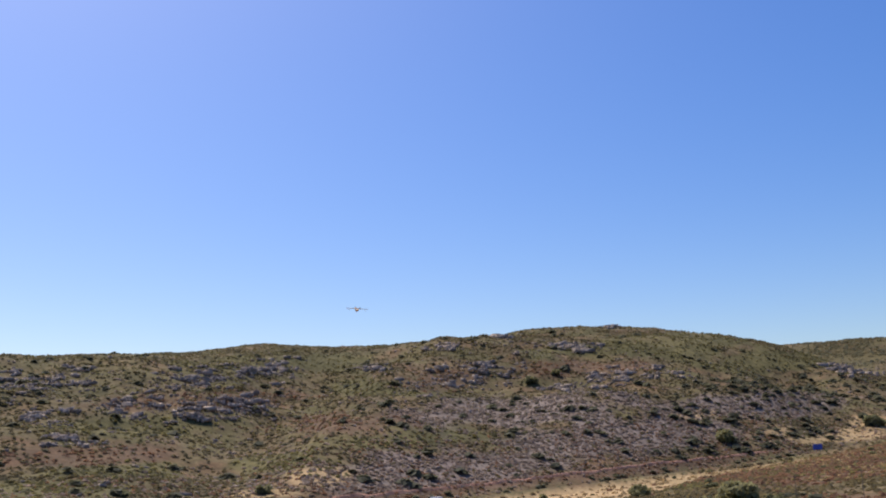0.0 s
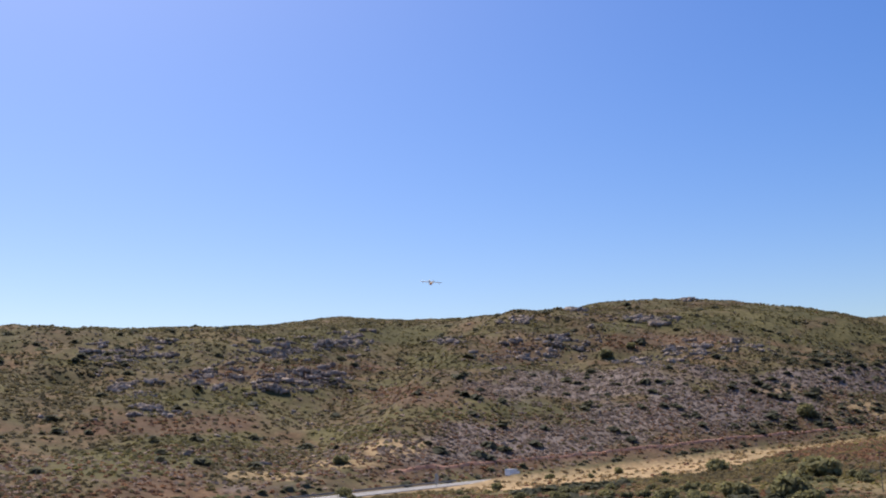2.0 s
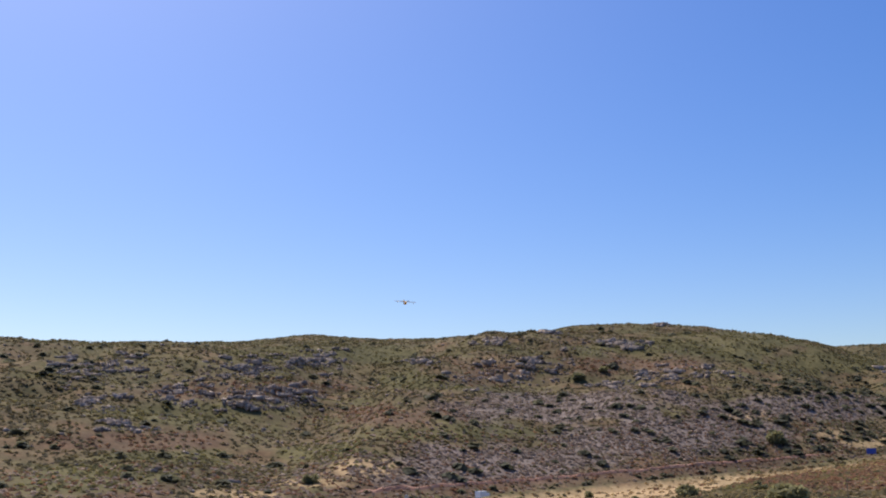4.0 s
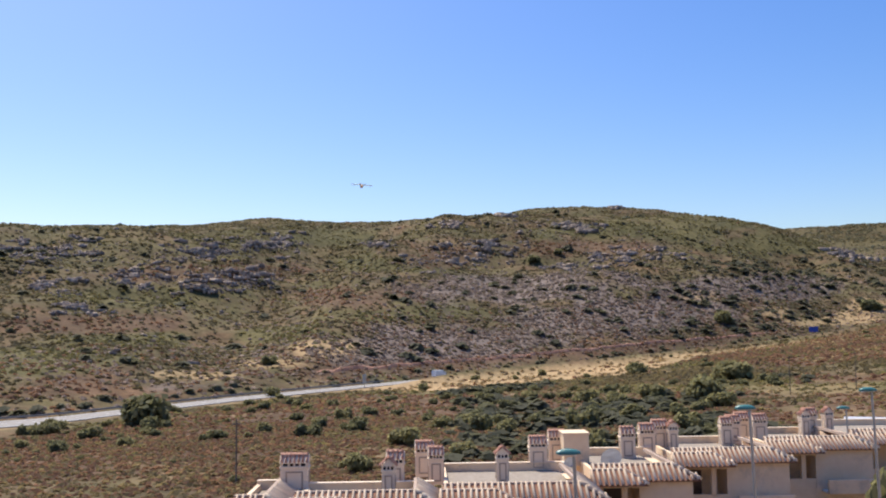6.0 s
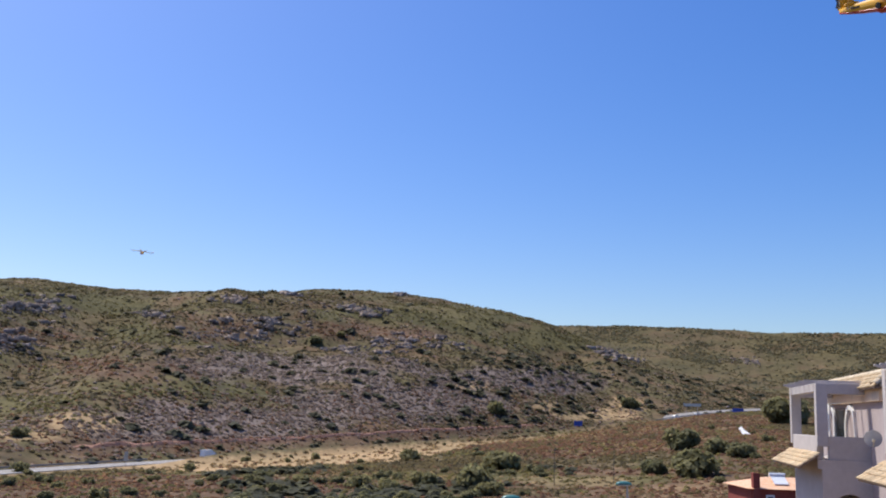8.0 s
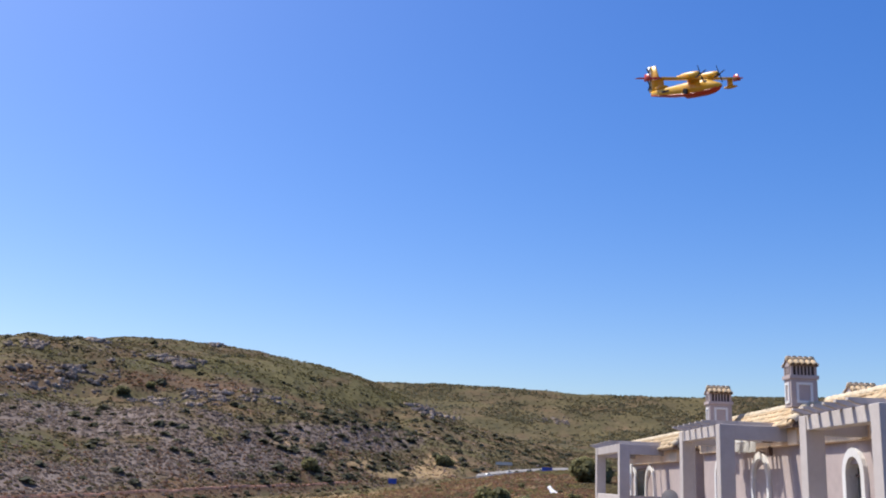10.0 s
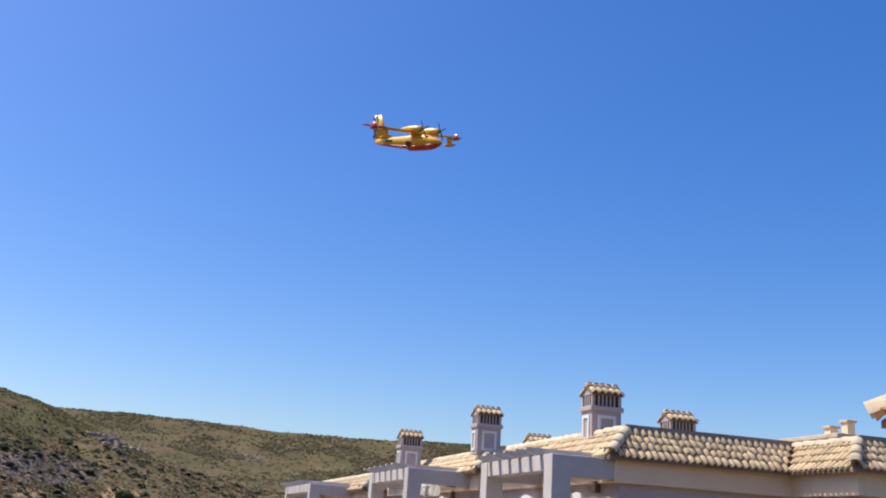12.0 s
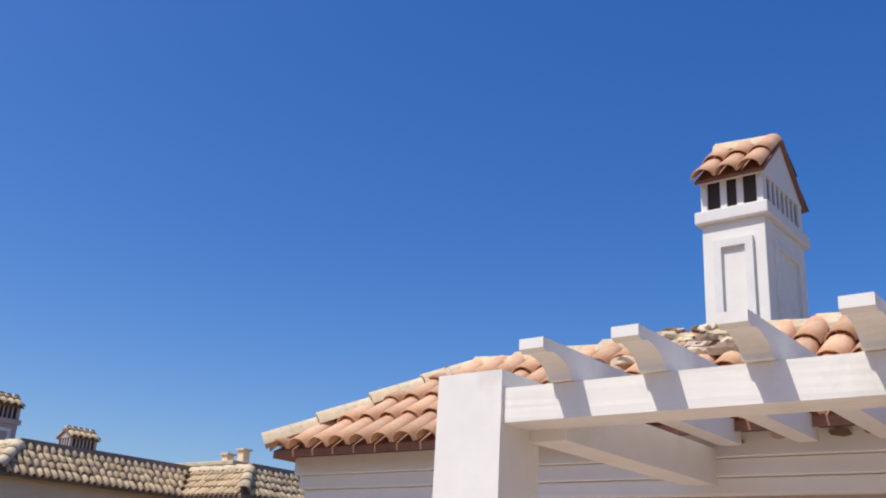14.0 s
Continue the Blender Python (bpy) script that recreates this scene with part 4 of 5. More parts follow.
def dish(m, rad, label):
    """A satellite dish that faces -y, on a short bracket."""
    g = empty("satellite_dish", m, label, "satellite dish", "satellite dishes")
    bm = bmesh.new()
    rings = []
    for k in range(6):
        t = k / 5
        rings.append([bm.verts.new((rad * t * math.cos(a), -0.25 * rad * t * t, rad * t * math.sin(a))) for a in (math.radians(15 * i) for i in range(24))] if k else [bm.verts.new((0, 0, 0))])
    for i in range(24):
        bm.faces.new((rings[0][0], rings[1][i], rings[1][(i + 1) % 24]))
    for a, b in zip(rings[1:], rings[2:]):
        for i in range(24):
            bm.faces.new((a[i], b[i], b[(i + 1) % 24], a[(i + 1) % 24]))
    bmesh.ops.solidify(bm, geom=bm.faces[:], thickness=0.02)
    part("reflector", bm, DISH_GREY, g)
    part("feed_arm", tube(bmesh.new(), (0, -0.2 * rad, -rad), (0, -rad * 0.9, -0.1 * rad), 0.02, 0.02, 6), METAL_GREY, g)
    part("receiver", tube(bmesh.new(), (0, -rad * 1.0, -0.1 * rad), (0, -rad * 0.8, -0.06 * rad), 0.05, 0.05, 8), METAL_GREY, g)
    part("bracket", tube(bmesh.new(), (0, 0.02, 0), (0, 0.35, -0.1), 0.03, 0.03, 6), METAL_GREY, g)
    return g


dish(ROW @ pose(7.45, 33.0, -0.3, 10, 0, -10), 0.27, "grey satellite dish on a balcony pillar")
dish(LOW @ pose(10.6, 54.8, -7.35, 15, 0, 8), 0.62, "grey satellite dish on the gravel roof")
dish(LOW @ pose(7.9, 53.2, -7.4, 15, 0, 40), 0.4, "small grey satellite dish on the gravel roof")
# wall lanterns under the eaves
for q, y in ((9.5, 18.95), (9.57, 28.9)):
    g = empty("wall_lantern", ROW, "small dark wall lantern", "wall lamp", "wall lanterns")
    part("housing", box(q - 0.16, y - 0.07, 1.05, q - 0.02, y + 0.07, 1.3, 0.02), FRAME_DARK, g)
    part("arm", box(q - 0.1, y - 0.02, 1.3, q + 0.08, y + 0.02, 1.34), FRAME_DARK, g)
# laundry and a table on the far balcony
lau = empty("laundry", ROW, "light cloths hung on a line under the pergola", "laundry")
part("line", tube(bmesh.new(), (8.0, 40.4, 0.95), (8.0, 46.1, 0.95), 0.012, 0.012, 6), METAL_GREY, lau)
for k in range(4):
    y = 42.6 + k * 0.85
    bm = box(7.97, y, 0.95 - 1.1 - 0.2 * (k % 2), 8.03, y + 0.6, 0.97)
    bmesh.ops.subdivide_edges(bm, edges=bm.edges[:], cuts=4, use_grid_fill=True)
    for v in bm.verts:
        v.co.x += 0.05 * math.sin(v.co.y * 14 + k) * (0.97 - v.co.z)
    part("cloth", bm, CLOTH_WHITE, lau)
# dark panel on the sunlit back wall stands in for the recess's deep shade
gd = empty("balcony_door", ROW, "dark glazed panel added for the shade of the balcony recess", "door")
part("pane", box(8.9, 44.5, -1.25, 8.93, 46.3, 0.75), GLASS, gd)
part("frame", box(8.91, 44.4, -1.25, 8.948, 46.4, 0.83), FRAME_DARK, gd)
# small roof blocks behind the grey row
blk = empty("roof_house", ROW, "small cream stair head with tiled edge on the roof", "roof block")
part("wall", box(15.7, 19.0, 1.8, 19.0, 22.0, 2.75, 0.02), STUCCO_CREAM, blk)
part("roof_edge", box(15.5, 18.8, 2.75, 19.2, 22.2, 2.86, 0.02), CAP_CREAM, blk)
for x, z in ((15.9, 2.86), (16.4, 2.86)):
    c = empty("small_chimney", ROW @ pose(x, 19.5, z), "small square cream chimney", "chimney", "small chimneys")
    part("shaft", box(-0.11, -0.11, 0, 0.11, 0.11, 0.36 if x > 16 else 0.18, 0.01), STUCCO_CREAM, c)
    part("cap", box(-0.15, -0.15, 0.36 if x > 16 else 0.18, 0.15, 0.15, 0.42 if x > 16 else 0.24, 0.01), CAP_CREAM, c)

# unseen terrace, the near house's and the viewer's, added to bounce light upward
FLOOR_TILE = surface("terrace_tile", (0.42, 0.32, 0.24), (0.55, 0.44, 0.34), 4.0, 0.8, 0.2, 0.005)
terrace = empty("terrace_floor", ROW, "unseen tan tiled terrace floor with white parapet, added to bounce light", "terrace")
part("slab", box(-1.6, -3.2, -1.95, 5.72, 6.3, -1.65, 0.01), FLOOR_TILE, terrace)
part("edge_wall", box(-1.7, -3.2, -15, -1.6, 6.3, -1.66, 0.01), STUCCO_WHITE, terrace)

# ---- scrub, rocks and shrubs ----
SCRUB_OLIVE = foliage("olive_scrub", (0.175, 0.135, 0.067), (0.21, 0.165, 0.083), (0.26, 0.205, 0.108))
SCRUB_DARK = foliage("dark_mastic_scrub", (0.115, 0.112, 0.072), (0.15, 0.148, 0.095), (0.2, 0.19, 0.125))
SCRUB_GREY = foliage("grey_thorn_scrub", (0.235, 0.184, 0.158), (0.3, 0.236, 0.205), (0.37, 0.296, 0.26))
SCRUB_STRAW = foliage("straw_tufts", (0.32, 0.22, 0.11), (0.43, 0.305, 0.16), (0.54, 0.39, 0.215))
SCRUB_RUST = foliage("rust_brown_scrub", (0.195, 0.105, 0.066), (0.245, 0.138, 0.086), (0.305, 0.175, 0.11))
SCRUB_GREEN = foliage("fresh_green_scrub", (0.155, 0.135, 0.056), (0.195, 0.172, 0.072), (0.24, 0.21, 0.093))
LEAVES = foliage("shrub_leaves", (0.19, 0.18, 0.09), (0.26, 0.245, 0.122), (0.33, 0.31, 0.155))
BARK = surface("shrub_bark", (0.06, 0.045, 0.03), (0.12, 0.09, 0.065), 8.0, 0.95, 0.4, 0.02)
ROCK = surface("lichened_rock", (0.33, 0.245, 0.19), (0.54, 0.42, 0.335), 0.8, 0.95, 0.7, 0.15, island=0.5, stain=(0.11, 0.09, 0.08), stain_scale=0.5)


def tuft_templates(count, quads, flat, seed):
    """Small clumps of leaf blades as arrays of points, 4 to a quad."""
    rng = np.random.default_rng(seed)
    out = []
    for _ in range(count):
        th, ph = rng.uniform(0, 2 * np.pi, quads), np.arccos(rng.uniform(0.02, 1, quads))
        rad = rng.uniform(0.55, 1.0, quads)
        c = np.stack([np.sin(ph) * np.cos(th) * rad, np.sin(ph) * np.sin(th) * rad, np.cos(ph) * rad * flat + 0.05], -1)
        n = c / np.linalg.norm(c, axis=1, keepdims=True) * 0.5 + np.array([0, 0, 0.9]) + rng.normal(0, 0.3, (quads, 3))
        n /= np.linalg.norm(n, axis=1, keepdims=True)
        u = np.cross(n, rng.normal(0, 1, (quads, 3)))
        u /= np.linalg.norm(u, axis=1, keepdims=True)
        v = np.cross(n, u)
        s = rng.uniform(0.38, 0.75, (quads, 1))
        out.append(np.stack([c - u * s - v * s * 0.5, c + u * s * 0.7 - v * s * 0.8, c + u * s + v * s * 0.6, c - u * s * 0.5 + v * s], 1))
    return out


def scatter(name, mat, b, r, size, templates, label, seed, squash=None):
    rng = np.random.default_rng(seed)
    P = place(b, r)
    a = rng.uniform(0, 2 * np.pi, len(b))
    which = rng.integers(0, len(templates), len(b))
    V = []
    for k, t in enumerate(templates):
        i = np.nonzero(which == k)[0]
        c, s = np.cos(a[i]), np.sin(a[i])
        q = t.reshape(-1, 3)
        x = q[None, :, 0] * c[:, None] - q[None, :, 1] * s[:, None]
        y = q[None, :, 0] * s[:, None] + q[None, :, 1] * c[:, None]
        W = np.stack([x, y, np.broadcast_to(q[None, :, 2], x.shape)], -1) * size[i][:, None, None] + P[i][:, None, :]
        V.append(W.reshape(-1, 3))
    V = np.concatenate(V)
    F = np.arange(len(V)).reshape(-1, 4)
    tagged(new(name, tri_mesh(name, V, F, mat)), label, "scrub", kind="stuff")


def sample(n, b0, b1, r0, r1, seed, want):
    """Random places over the land, kept by a density between 0 and 1."""
    rng = np.random.default_rng(seed)
    b = rng.uniform(b0, b1, n)
    r = np.sqrt(rng.uniform(r0 ** 2, r1 ** 2, n))
    keep = rng.uniform(0, 1, n) < want(b, r)
    return b[keep], r[keep], rng


def hill(b, r, lo, hi):
    rr, _ = road_at(b)
    return smooth((r - rr - lo) / 12) * smooth((hi - r) / 40)


def patchy(b, r, scale, seed, cutoff, hard=5):
    x, y = r * np.sin(np.radians(b)), r * np.cos(np.radians(b))
    return smooth((fbm(x / scale, y / scale, seed) - cutoff) * hard)


T12, T18 = tuft_templates(12, 7, 0.3, 1), tuft_templates(10, 20, 0.7, 2)
b, r, rng = sample(150000, -32, 46, 190, 830, 5, lambda b, r: hill(b, r, 12, 830) * (0.35 + 0.65 * patchy(b, r, 30, 61, 0.4)))
cv = cover(b, r)
pick = rng.uniform(0, 1, len(b))
size = rng.uniform(0.35, 1.05, len(b))
brown, fresh = pick < 0.85 * cv[:, 3], (pick > 1 - 0.9 * cv[:, 1]) & (pick >= 0.85 * cv[:, 3])
olive = ~brown & ~fresh & (pick < 1 - 0.8 * np.maximum(cv[:, 0], cv[:, 2]))
for mask, mat, nm, label in ((olive, SCRUB_OLIVE, "olive_scrub", "low olive-green scrub over the hillside"), (fresh, SCRUB_GREEN, "green_scrub", "fresh green low scrub in the hollows"), (brown, SCRUB_RUST, "brown_scrub", "brown heathy scrub on the slope")):
    scatter(nm, mat, b[mask], r[mask], size[mask], T12, label, 7)
b, r, rng = sample(52000, -22, 26, 230, 640, 6, lambda b, r: hill(b, r, 14, 600) * np.clip(cover(b, r)[:, 2] * 1.1 + 0.06, 0, 1))
scatter("grey_scrub", SCRUB_GREY, b, r, rng.uniform(0.4, 1.1, len(b)), T12, "dry grey thorn scrub on the lower slope", 8)
b, r, rng = sample(30000, -32, 40, 220, 800, 7, lambda b, r: hill(b, r, 18, 700) * (0.025 + 0.06 * patchy(b, r, 55, 71, 0.46) + 0.08 * cover(b, r)[:, 2] + 0.5 * smooth((b - 7) / 8) * smooth((30 - b) / 4) * smooth((road_at(b)[0] + 150 + 110 * smooth((b - 10) / 6) - r) / 80) * (0.25 + 0.75 * patchy(b, r, 30, 73, 0.42))))
scatter("dark_scrub", SCRUB_DARK, b, r, 0.7 + 1.9 * rng.uniform(0, 1, len(b)) ** 2.2, T18, "dark green mastic bushes on the slope", 9)
b, r, rng = sample(150000, -34, 34, 80, 520, 8, lambda b, r: smooth((road_at(b)[0] - 13 - r) / 5) * (0.3 + 0.7 * patchy(b, r, 18, 65, 0.42)) * (1 - 0.8 * smooth((cover(b, r)[:, 0] - 0.35) * 4)))
cv = cover(b, r)
pick = rng.uniform(0, 1, len(b))
size = rng.uniform(0.25, 0.8, len(b)) * np.clip(r / 200, 0.6, 1.25)
straw = pick < 0.9 * cv[:, 0]
rust = ~straw & (pick < cv[:, 0] + 0.75 * cv[:, 3])
fresh = ~straw & ~rust & (pick > 1 - 0.7 * cv[:, 1])
weed = ~straw & ~rust & ~fresh
for mask, mat, nm, label in ((weed, SCRUB_OLIVE, "field_tufts", "low olive weeds in the valley field"), (rust, SCRUB_RUST, "rust_tufts", "rust-brown dry weeds in the valley field"), (fresh, SCRUB_GREEN, "green_tufts", "green weeds in the valley field"), (straw, SCRUB_STRAW, "straw_tufts", "dry straw-coloured grass in the valley field")):
    scatter(nm, mat, b[mask], r[mask], size[mask], T12, label, 10)
b, r, rng = sample(26000, -32, 14, 80, 160, 26, lambda b, r: 0.4 + 0.6 * patchy(b, r, 14, 69, 0.42))
half = rng.uniform(0, 1, len(b)) < 0.5
scatter("field_tufts", SCRUB_OLIVE, b[half], r[half], rng.uniform(0.15, 0.5, half.sum()), T12, "low olive weeds near the houses", 21)
scatter("rust_tufts", SCRUB_RUST, b[~half], r[~half], rng.uniform(0.15, 0.5, (~half).sum()), T12, "rust-brown weeds near the houses", 22)
b, r, rng = sample(1500, -3, 18, 100, 230, 25, lambda b, r: 0.6 * patchy(b, r, 22, 92, 0.47, 8) * smooth((road_at(b)[0] - 40 - r) / 20))
scatter("valley_bushes", SCRUB_DARK, b, r, rng.uniform(0.5, 1.8, len(b)), T18, "soft green bushes grown together in the valley", 20)
b, r, rng = sample(60000, -34, 22, 190, 560, 19, lambda b, r: smooth((r - road_at(b)[0] - 7) / 4) * smooth((road_at(b)[0] + 90 - r) / 30) * (1 - 0.85 * cover(b, r)[:, 0]) * (0.3 + 0.7 * patchy(b, r, 18, 67, 0.42)) * (1 - 0.6 * cover(b, r)[:, 3]))
half = rng.uniform(0, 1, len(b)) < 0.5
scatter("bank_scrub", SCRUB_RUST, b[half], r[half], rng.uniform(0.3, 0.8, half.sum()), T12, "brown thorny scrub on the bank over the road", 14)
scatter("bank_scrub", SCRUB_GREY, b[~half], r[~half], rng.uniform(0.3, 0.9, (~half).sum()), T12, "grey scrub on the bank over the road", 15)
b, r, rng = sample(9000, -34, 26, 150, 560, 23, lambda b, r: smooth((r - road_at(b)[0] - 8) / 2) * smooth((road_at(b)[0] + 17 - r) / 2) * (0.2 + 0.8 * patchy(b, r, 14, 68, 0.4)))
scatter("verge_bushes", SCRUB_DARK, b, r, rng.uniform(0.5, 1.5, len(b)), T18, "dark bushes along the road's far verge", 16)
b, r, rng = sample(9000, -34, 34, 70, 620, 9, lambda b, r: np.clip(cover(b, r)[:, 0] * 1.1, 0, 1) * smooth((r - road_at(b)[0] - 10) / 5) * smooth((road_at(b)[0] + 120 - r) / 20))
scatter("straw_tufts", SCRUB_STRAW, b, r, rng.uniform(0.2, 0.6, len(b)), T12, "dry straw-coloured grass tufts on bare earth", 11)
b, r, rng = sample(60000, 14, 60, 820, 1560, 10, lambda b, r: 0.1 + 0.9 * patchy(b, r, 70, 81, 0.44))
half = rng.uniform(0, 1, len(b)) < 0.6
scatter("far_scrub", SCRUB_OLIVE, b[half], r[half], rng.uniform(0.8, 2.2, half.sum()), T12, "far olive scrub on the green hill", 12)
scatter("far_scrub", SCRUB_DARK, b[~half], r[~half], rng.uniform(1.0, 2.8, (~half).sum()), T12, "far dark scrub on the green hill", 17)

# rocks: outcrops by bearing, elevation, width and height in degrees
OUTCROPS = [(-24.7, 4.5, 3.7, 1.0), (-16.9, 4.75, 3.0, 0.7), (-13.1, 5.1, 3.0, 0.7), (-16.3, 2.96, 4.4, 0.7), (-13.7, 3.2, 2.4, 0.6), (-20.0, 3.3, 2.7, 0.8), (-24.9, 2.65, 1.7, 0.7),
            (-6.5, 5.1, 1.7, 0.35), (-0.4, 4.7, 4.0, 0.7), (-3.8, 4.0, 2.0, 0.5), (8.3, 4.2, 3.7, 0.5), (5.0, 3.5, 2.0, 0.4), (1.3, 6.7, 0.9, 0.2), (7.9, 6.95, 1.0, 0.2),
            (20.2, 4.0, 1.0, 0.3), (21.4, 3.5, 1.4, 0.2), (-2.1, 6.2, 2.0, 0.3), (-23.5, 1.4, 2.0, 0.4), (5.6, 5.95, 2.0, 0.5), (27.6, 3.5, 1.4, 0.3)]


def rocks():
    rng = np.random.default_rng(44)
    V0 = np.array([(x, y, z) for z in (-0.5, 0.5) for x, y in ((-0.5, -0.5), (0.5, -0.5), (0.5, 0.5), (-0.5, 0.5))])
    F0 = np.array([(0, 3, 2, 1), (4, 5, 6, 7), (0, 1, 5, 4), (1, 2, 6, 5), (2, 3, 7, 6), (3, 0, 4, 7)])
    bs, rs, sz = [], [], []
    for b0, e0, w, h in OUTCROPS:
        for _ in range(int(9 * w * (0.6 + h))):        # each outcrop breaks up into short ledges
            lb, le = b0 + rng.normal(0, w * 0.36), e0 + rng.normal(0, h * 0.5)
            big = rng.uniform() ** 2
            for _ in range(int(3 + 7 * rng.uniform())):
                b = lb + rng.normal(0, 0.28)
                r = spot(b, min(le + rng.normal(0, 0.05), 7.0))
                if r < 1600:
                    bs.append(b), rs.append(r), sz.append((0.4 + 1.6 * big * rng.uniform(0.4, 1.0)) * min(1.4, r / 480))
    for _ in range(420):
        b = rng.uniform(-30, 30)
        r = road_at(np.array([b]))[0][0] + rng.uniform(30, 440)
        bs.append(b), rs.append(r), sz.append(rng.uniform(0.25, 0.9))
    P = place(bs, rs)
    V, F = [], []
    for k, p in enumerate(P):
        q = V0 * rng.uniform(0.55, 1.25, (len(V0), 3)) * sz[k] * np.array([rng.uniform(1.2, 3.4), rng.uniform(1.0, 1.8), rng.uniform(0.7, 1.5)])
        q[:, 2] += q[:, 0] * rng.uniform(-0.25, 0.25)
        a = math.radians(-bs[k]) + rng.normal(0, 0.5)
        c, s = math.cos(a), math.sin(a)
        q = np.stack([q[:, 0] * c - q[:, 1] * s, q[:, 0] * s + q[:, 1] * c, q[:, 2]], -1)
        V.append(q + p + np.array([0, 0, sz[k] * 0.25]))
        F.append(F0 + k * len(V0))
    tagged(new("hillside_rocks", tri_mesh("hillside_rocks", np.concatenate(V), np.concatenate(F), ROCK)), "grey lichened rock outcrops on the hillside", "rocks", kind="stuff")


rocks()


def shrub_meshes(seed, lobes, leaves):
    """Leaf blades spread over a few uneven lobes, radius 1, and a forked stem."""
    rng = np.random.default_rng(seed)
    L = np.c_[np.clip(rng.normal(0, 0.32, (lobes, 2)), -0.5, 0.5), rng.uniform(0.2, 0.68, lobes)]
    R = rng.uniform(0.38, 0.6, lobes)
    k = rng.integers(0, lobes, leaves)
    d = rng.normal(0, 1, (leaves, 3))
    d /= np.linalg.norm(d, axis=1, keepdims=True)
    d[:, 2] *= 0.8
    c = L[k] + d * R[k][:, None] * rng.uniform(0.6, 1.05, (leaves, 1))
    c[:, 2] = np.maximum(c[:, 2], 0.03)
    n = d * 0.7 + np.array([0, 0, 0.6]) + rng.normal(0, 0.5, (leaves, 3))
    n /= np.linalg.norm(n, axis=1, keepdims=True)
    u = np.cross(n, rng.normal(0, 1, (leaves, 3)))
    u /= np.linalg.norm(u, axis=1, keepdims=True)
    v = np.cross(n, u)
    s = rng.uniform(0.07, 0.15, (leaves, 1))
    V = np.stack([c - u * s - v * s * 0.4, c + u * s * 0.6 - v * s * 0.7, c + u * s + v * s * 0.5, c - u * s * 0.4 + v * s], 1).reshape(-1, 3)
    crown = tri_mesh("foliage", V, np.arange(len(V)).reshape(-1, 4), LEAVES)
    bm = bmesh.new()
    tube(bm, (0, 0, -0.12), (0.02, 0, 0.1), 0.06, 0.045, 7)
    for q in L:
        tube(bm, (0.02, 0, 0.06), tuple(q), 0.03, 0.01, 5)
    stem = bpy.data.meshes.new("stem")
    bm.to_mesh(stem)
    bm.free()
    stem.materials.append(BARK)
    return crown, stem


SHRUBS = [shrub_meshes(100 + k, 6 + k % 4, 760) for k in range(6)]
TREES = [shrub_meshes(200 + k, 9 + k, 1500) for k in range(3)]


def plant(name, b, r, radius, height, meshes, seed, label, category, group):
    p = place([b], [r])[0]
    e = empty(name, pose(*p, 0, 0, (seed * 77) % 360) @ Matrix.Diagonal((radius, radius, height, 1)), label, category, group)
    for nm, me in zip(("foliage", "stem"), meshes):
        o = new(nm, me)
        o.parent = e
    return e


# the larger ones: bearing, elevation of the foot, width in degrees
LARGE = [(-19.8, -5.15, 3.1), (-24.8, -5.43, 1.35), (-12.7, -3.77, 1.1), (-10.7, -6.1, 1.5), (-7.8, -5.8, 1.5), (-5.3, -6.74, 2.1), (-7.6, -8.18, 2.0), (-2.8, -5.72, 1.2), (5.6, -4.33, 1.4), (6.4, -6.57, 1.4), (8.4, -5.19, 1.5),
         (8.6, -2.71, 1.3), (9.6, -4.22, 1.6), (12.4, -4.16, 2.4), (13.9, -3.07, 2.1), (11.4, -5.82, 1.8), (22.7, -2.94, 1.5), (21.3, 0.77, 1.1), (13.6, 0.16, 1.2), (2.7, 3.85, 0.75), (25.0, -2.89, 2.8),
         (24.4, -1.53, 2.1), (26.2, -1.64, 1.55), (27.4, -1.81, 1.55), (29.6, 0.1, 2.6), (-5.5, -5.0, 0.75), (-2.6, -4.1, 0.7), (-12.9, -1.9, 1.0), (4.2, 4.36, 0.55), (-20.3, 3.5, 0.5)]
for k, (b, e, w) in enumerate(LARGE):
    r = spot(b, e)
    rad = r * math.radians(w) / 2 * 1.1
    big = rad > 2.6
    plant("olive_tree" if big else "shrub", b, r, rad, rad * (0.98 if big else 0.95), TREES[k % 3] if big else SHRUBS[k % 6], k,
          "round dark green wild olive on the dry slope" if big else "round dark green shrub in dry grass", "tree" if big else "shrub", "wild olives" if big else "field shrubs")
plant("garden_tree", 22.4, 62.0, 1.9, 5.4, TREES[1], 7, "tall dark green garden tree beside the cream houses", "tree", "")
rng = np.random.default_rng(77)
for k in range(350):
    b = rng.uniform(-27, 29) if k < 250 else rng.uniform(-2, 17)
    rr = road_at(np.array([b]))[0][0]
    r = rng.uniform(95, rr - 12) if k < 250 else rng.uniform(100, 215)
    if patchy(np.array([b]), np.array([r]), 40, 91, 0.36)[0] < rng.uniform() * 0.8:
        continue
    rad = 0.45 + (1.5 if k < 250 else 2.1) * rng.uniform() ** 1.6
    plant("shrub", b, r, rad, rad * rng.uniform(0.7, 1.15), SHRUBS[k % 6], k + 40, "small green shrub in the dry valley field", "shrub", "field shrubs")

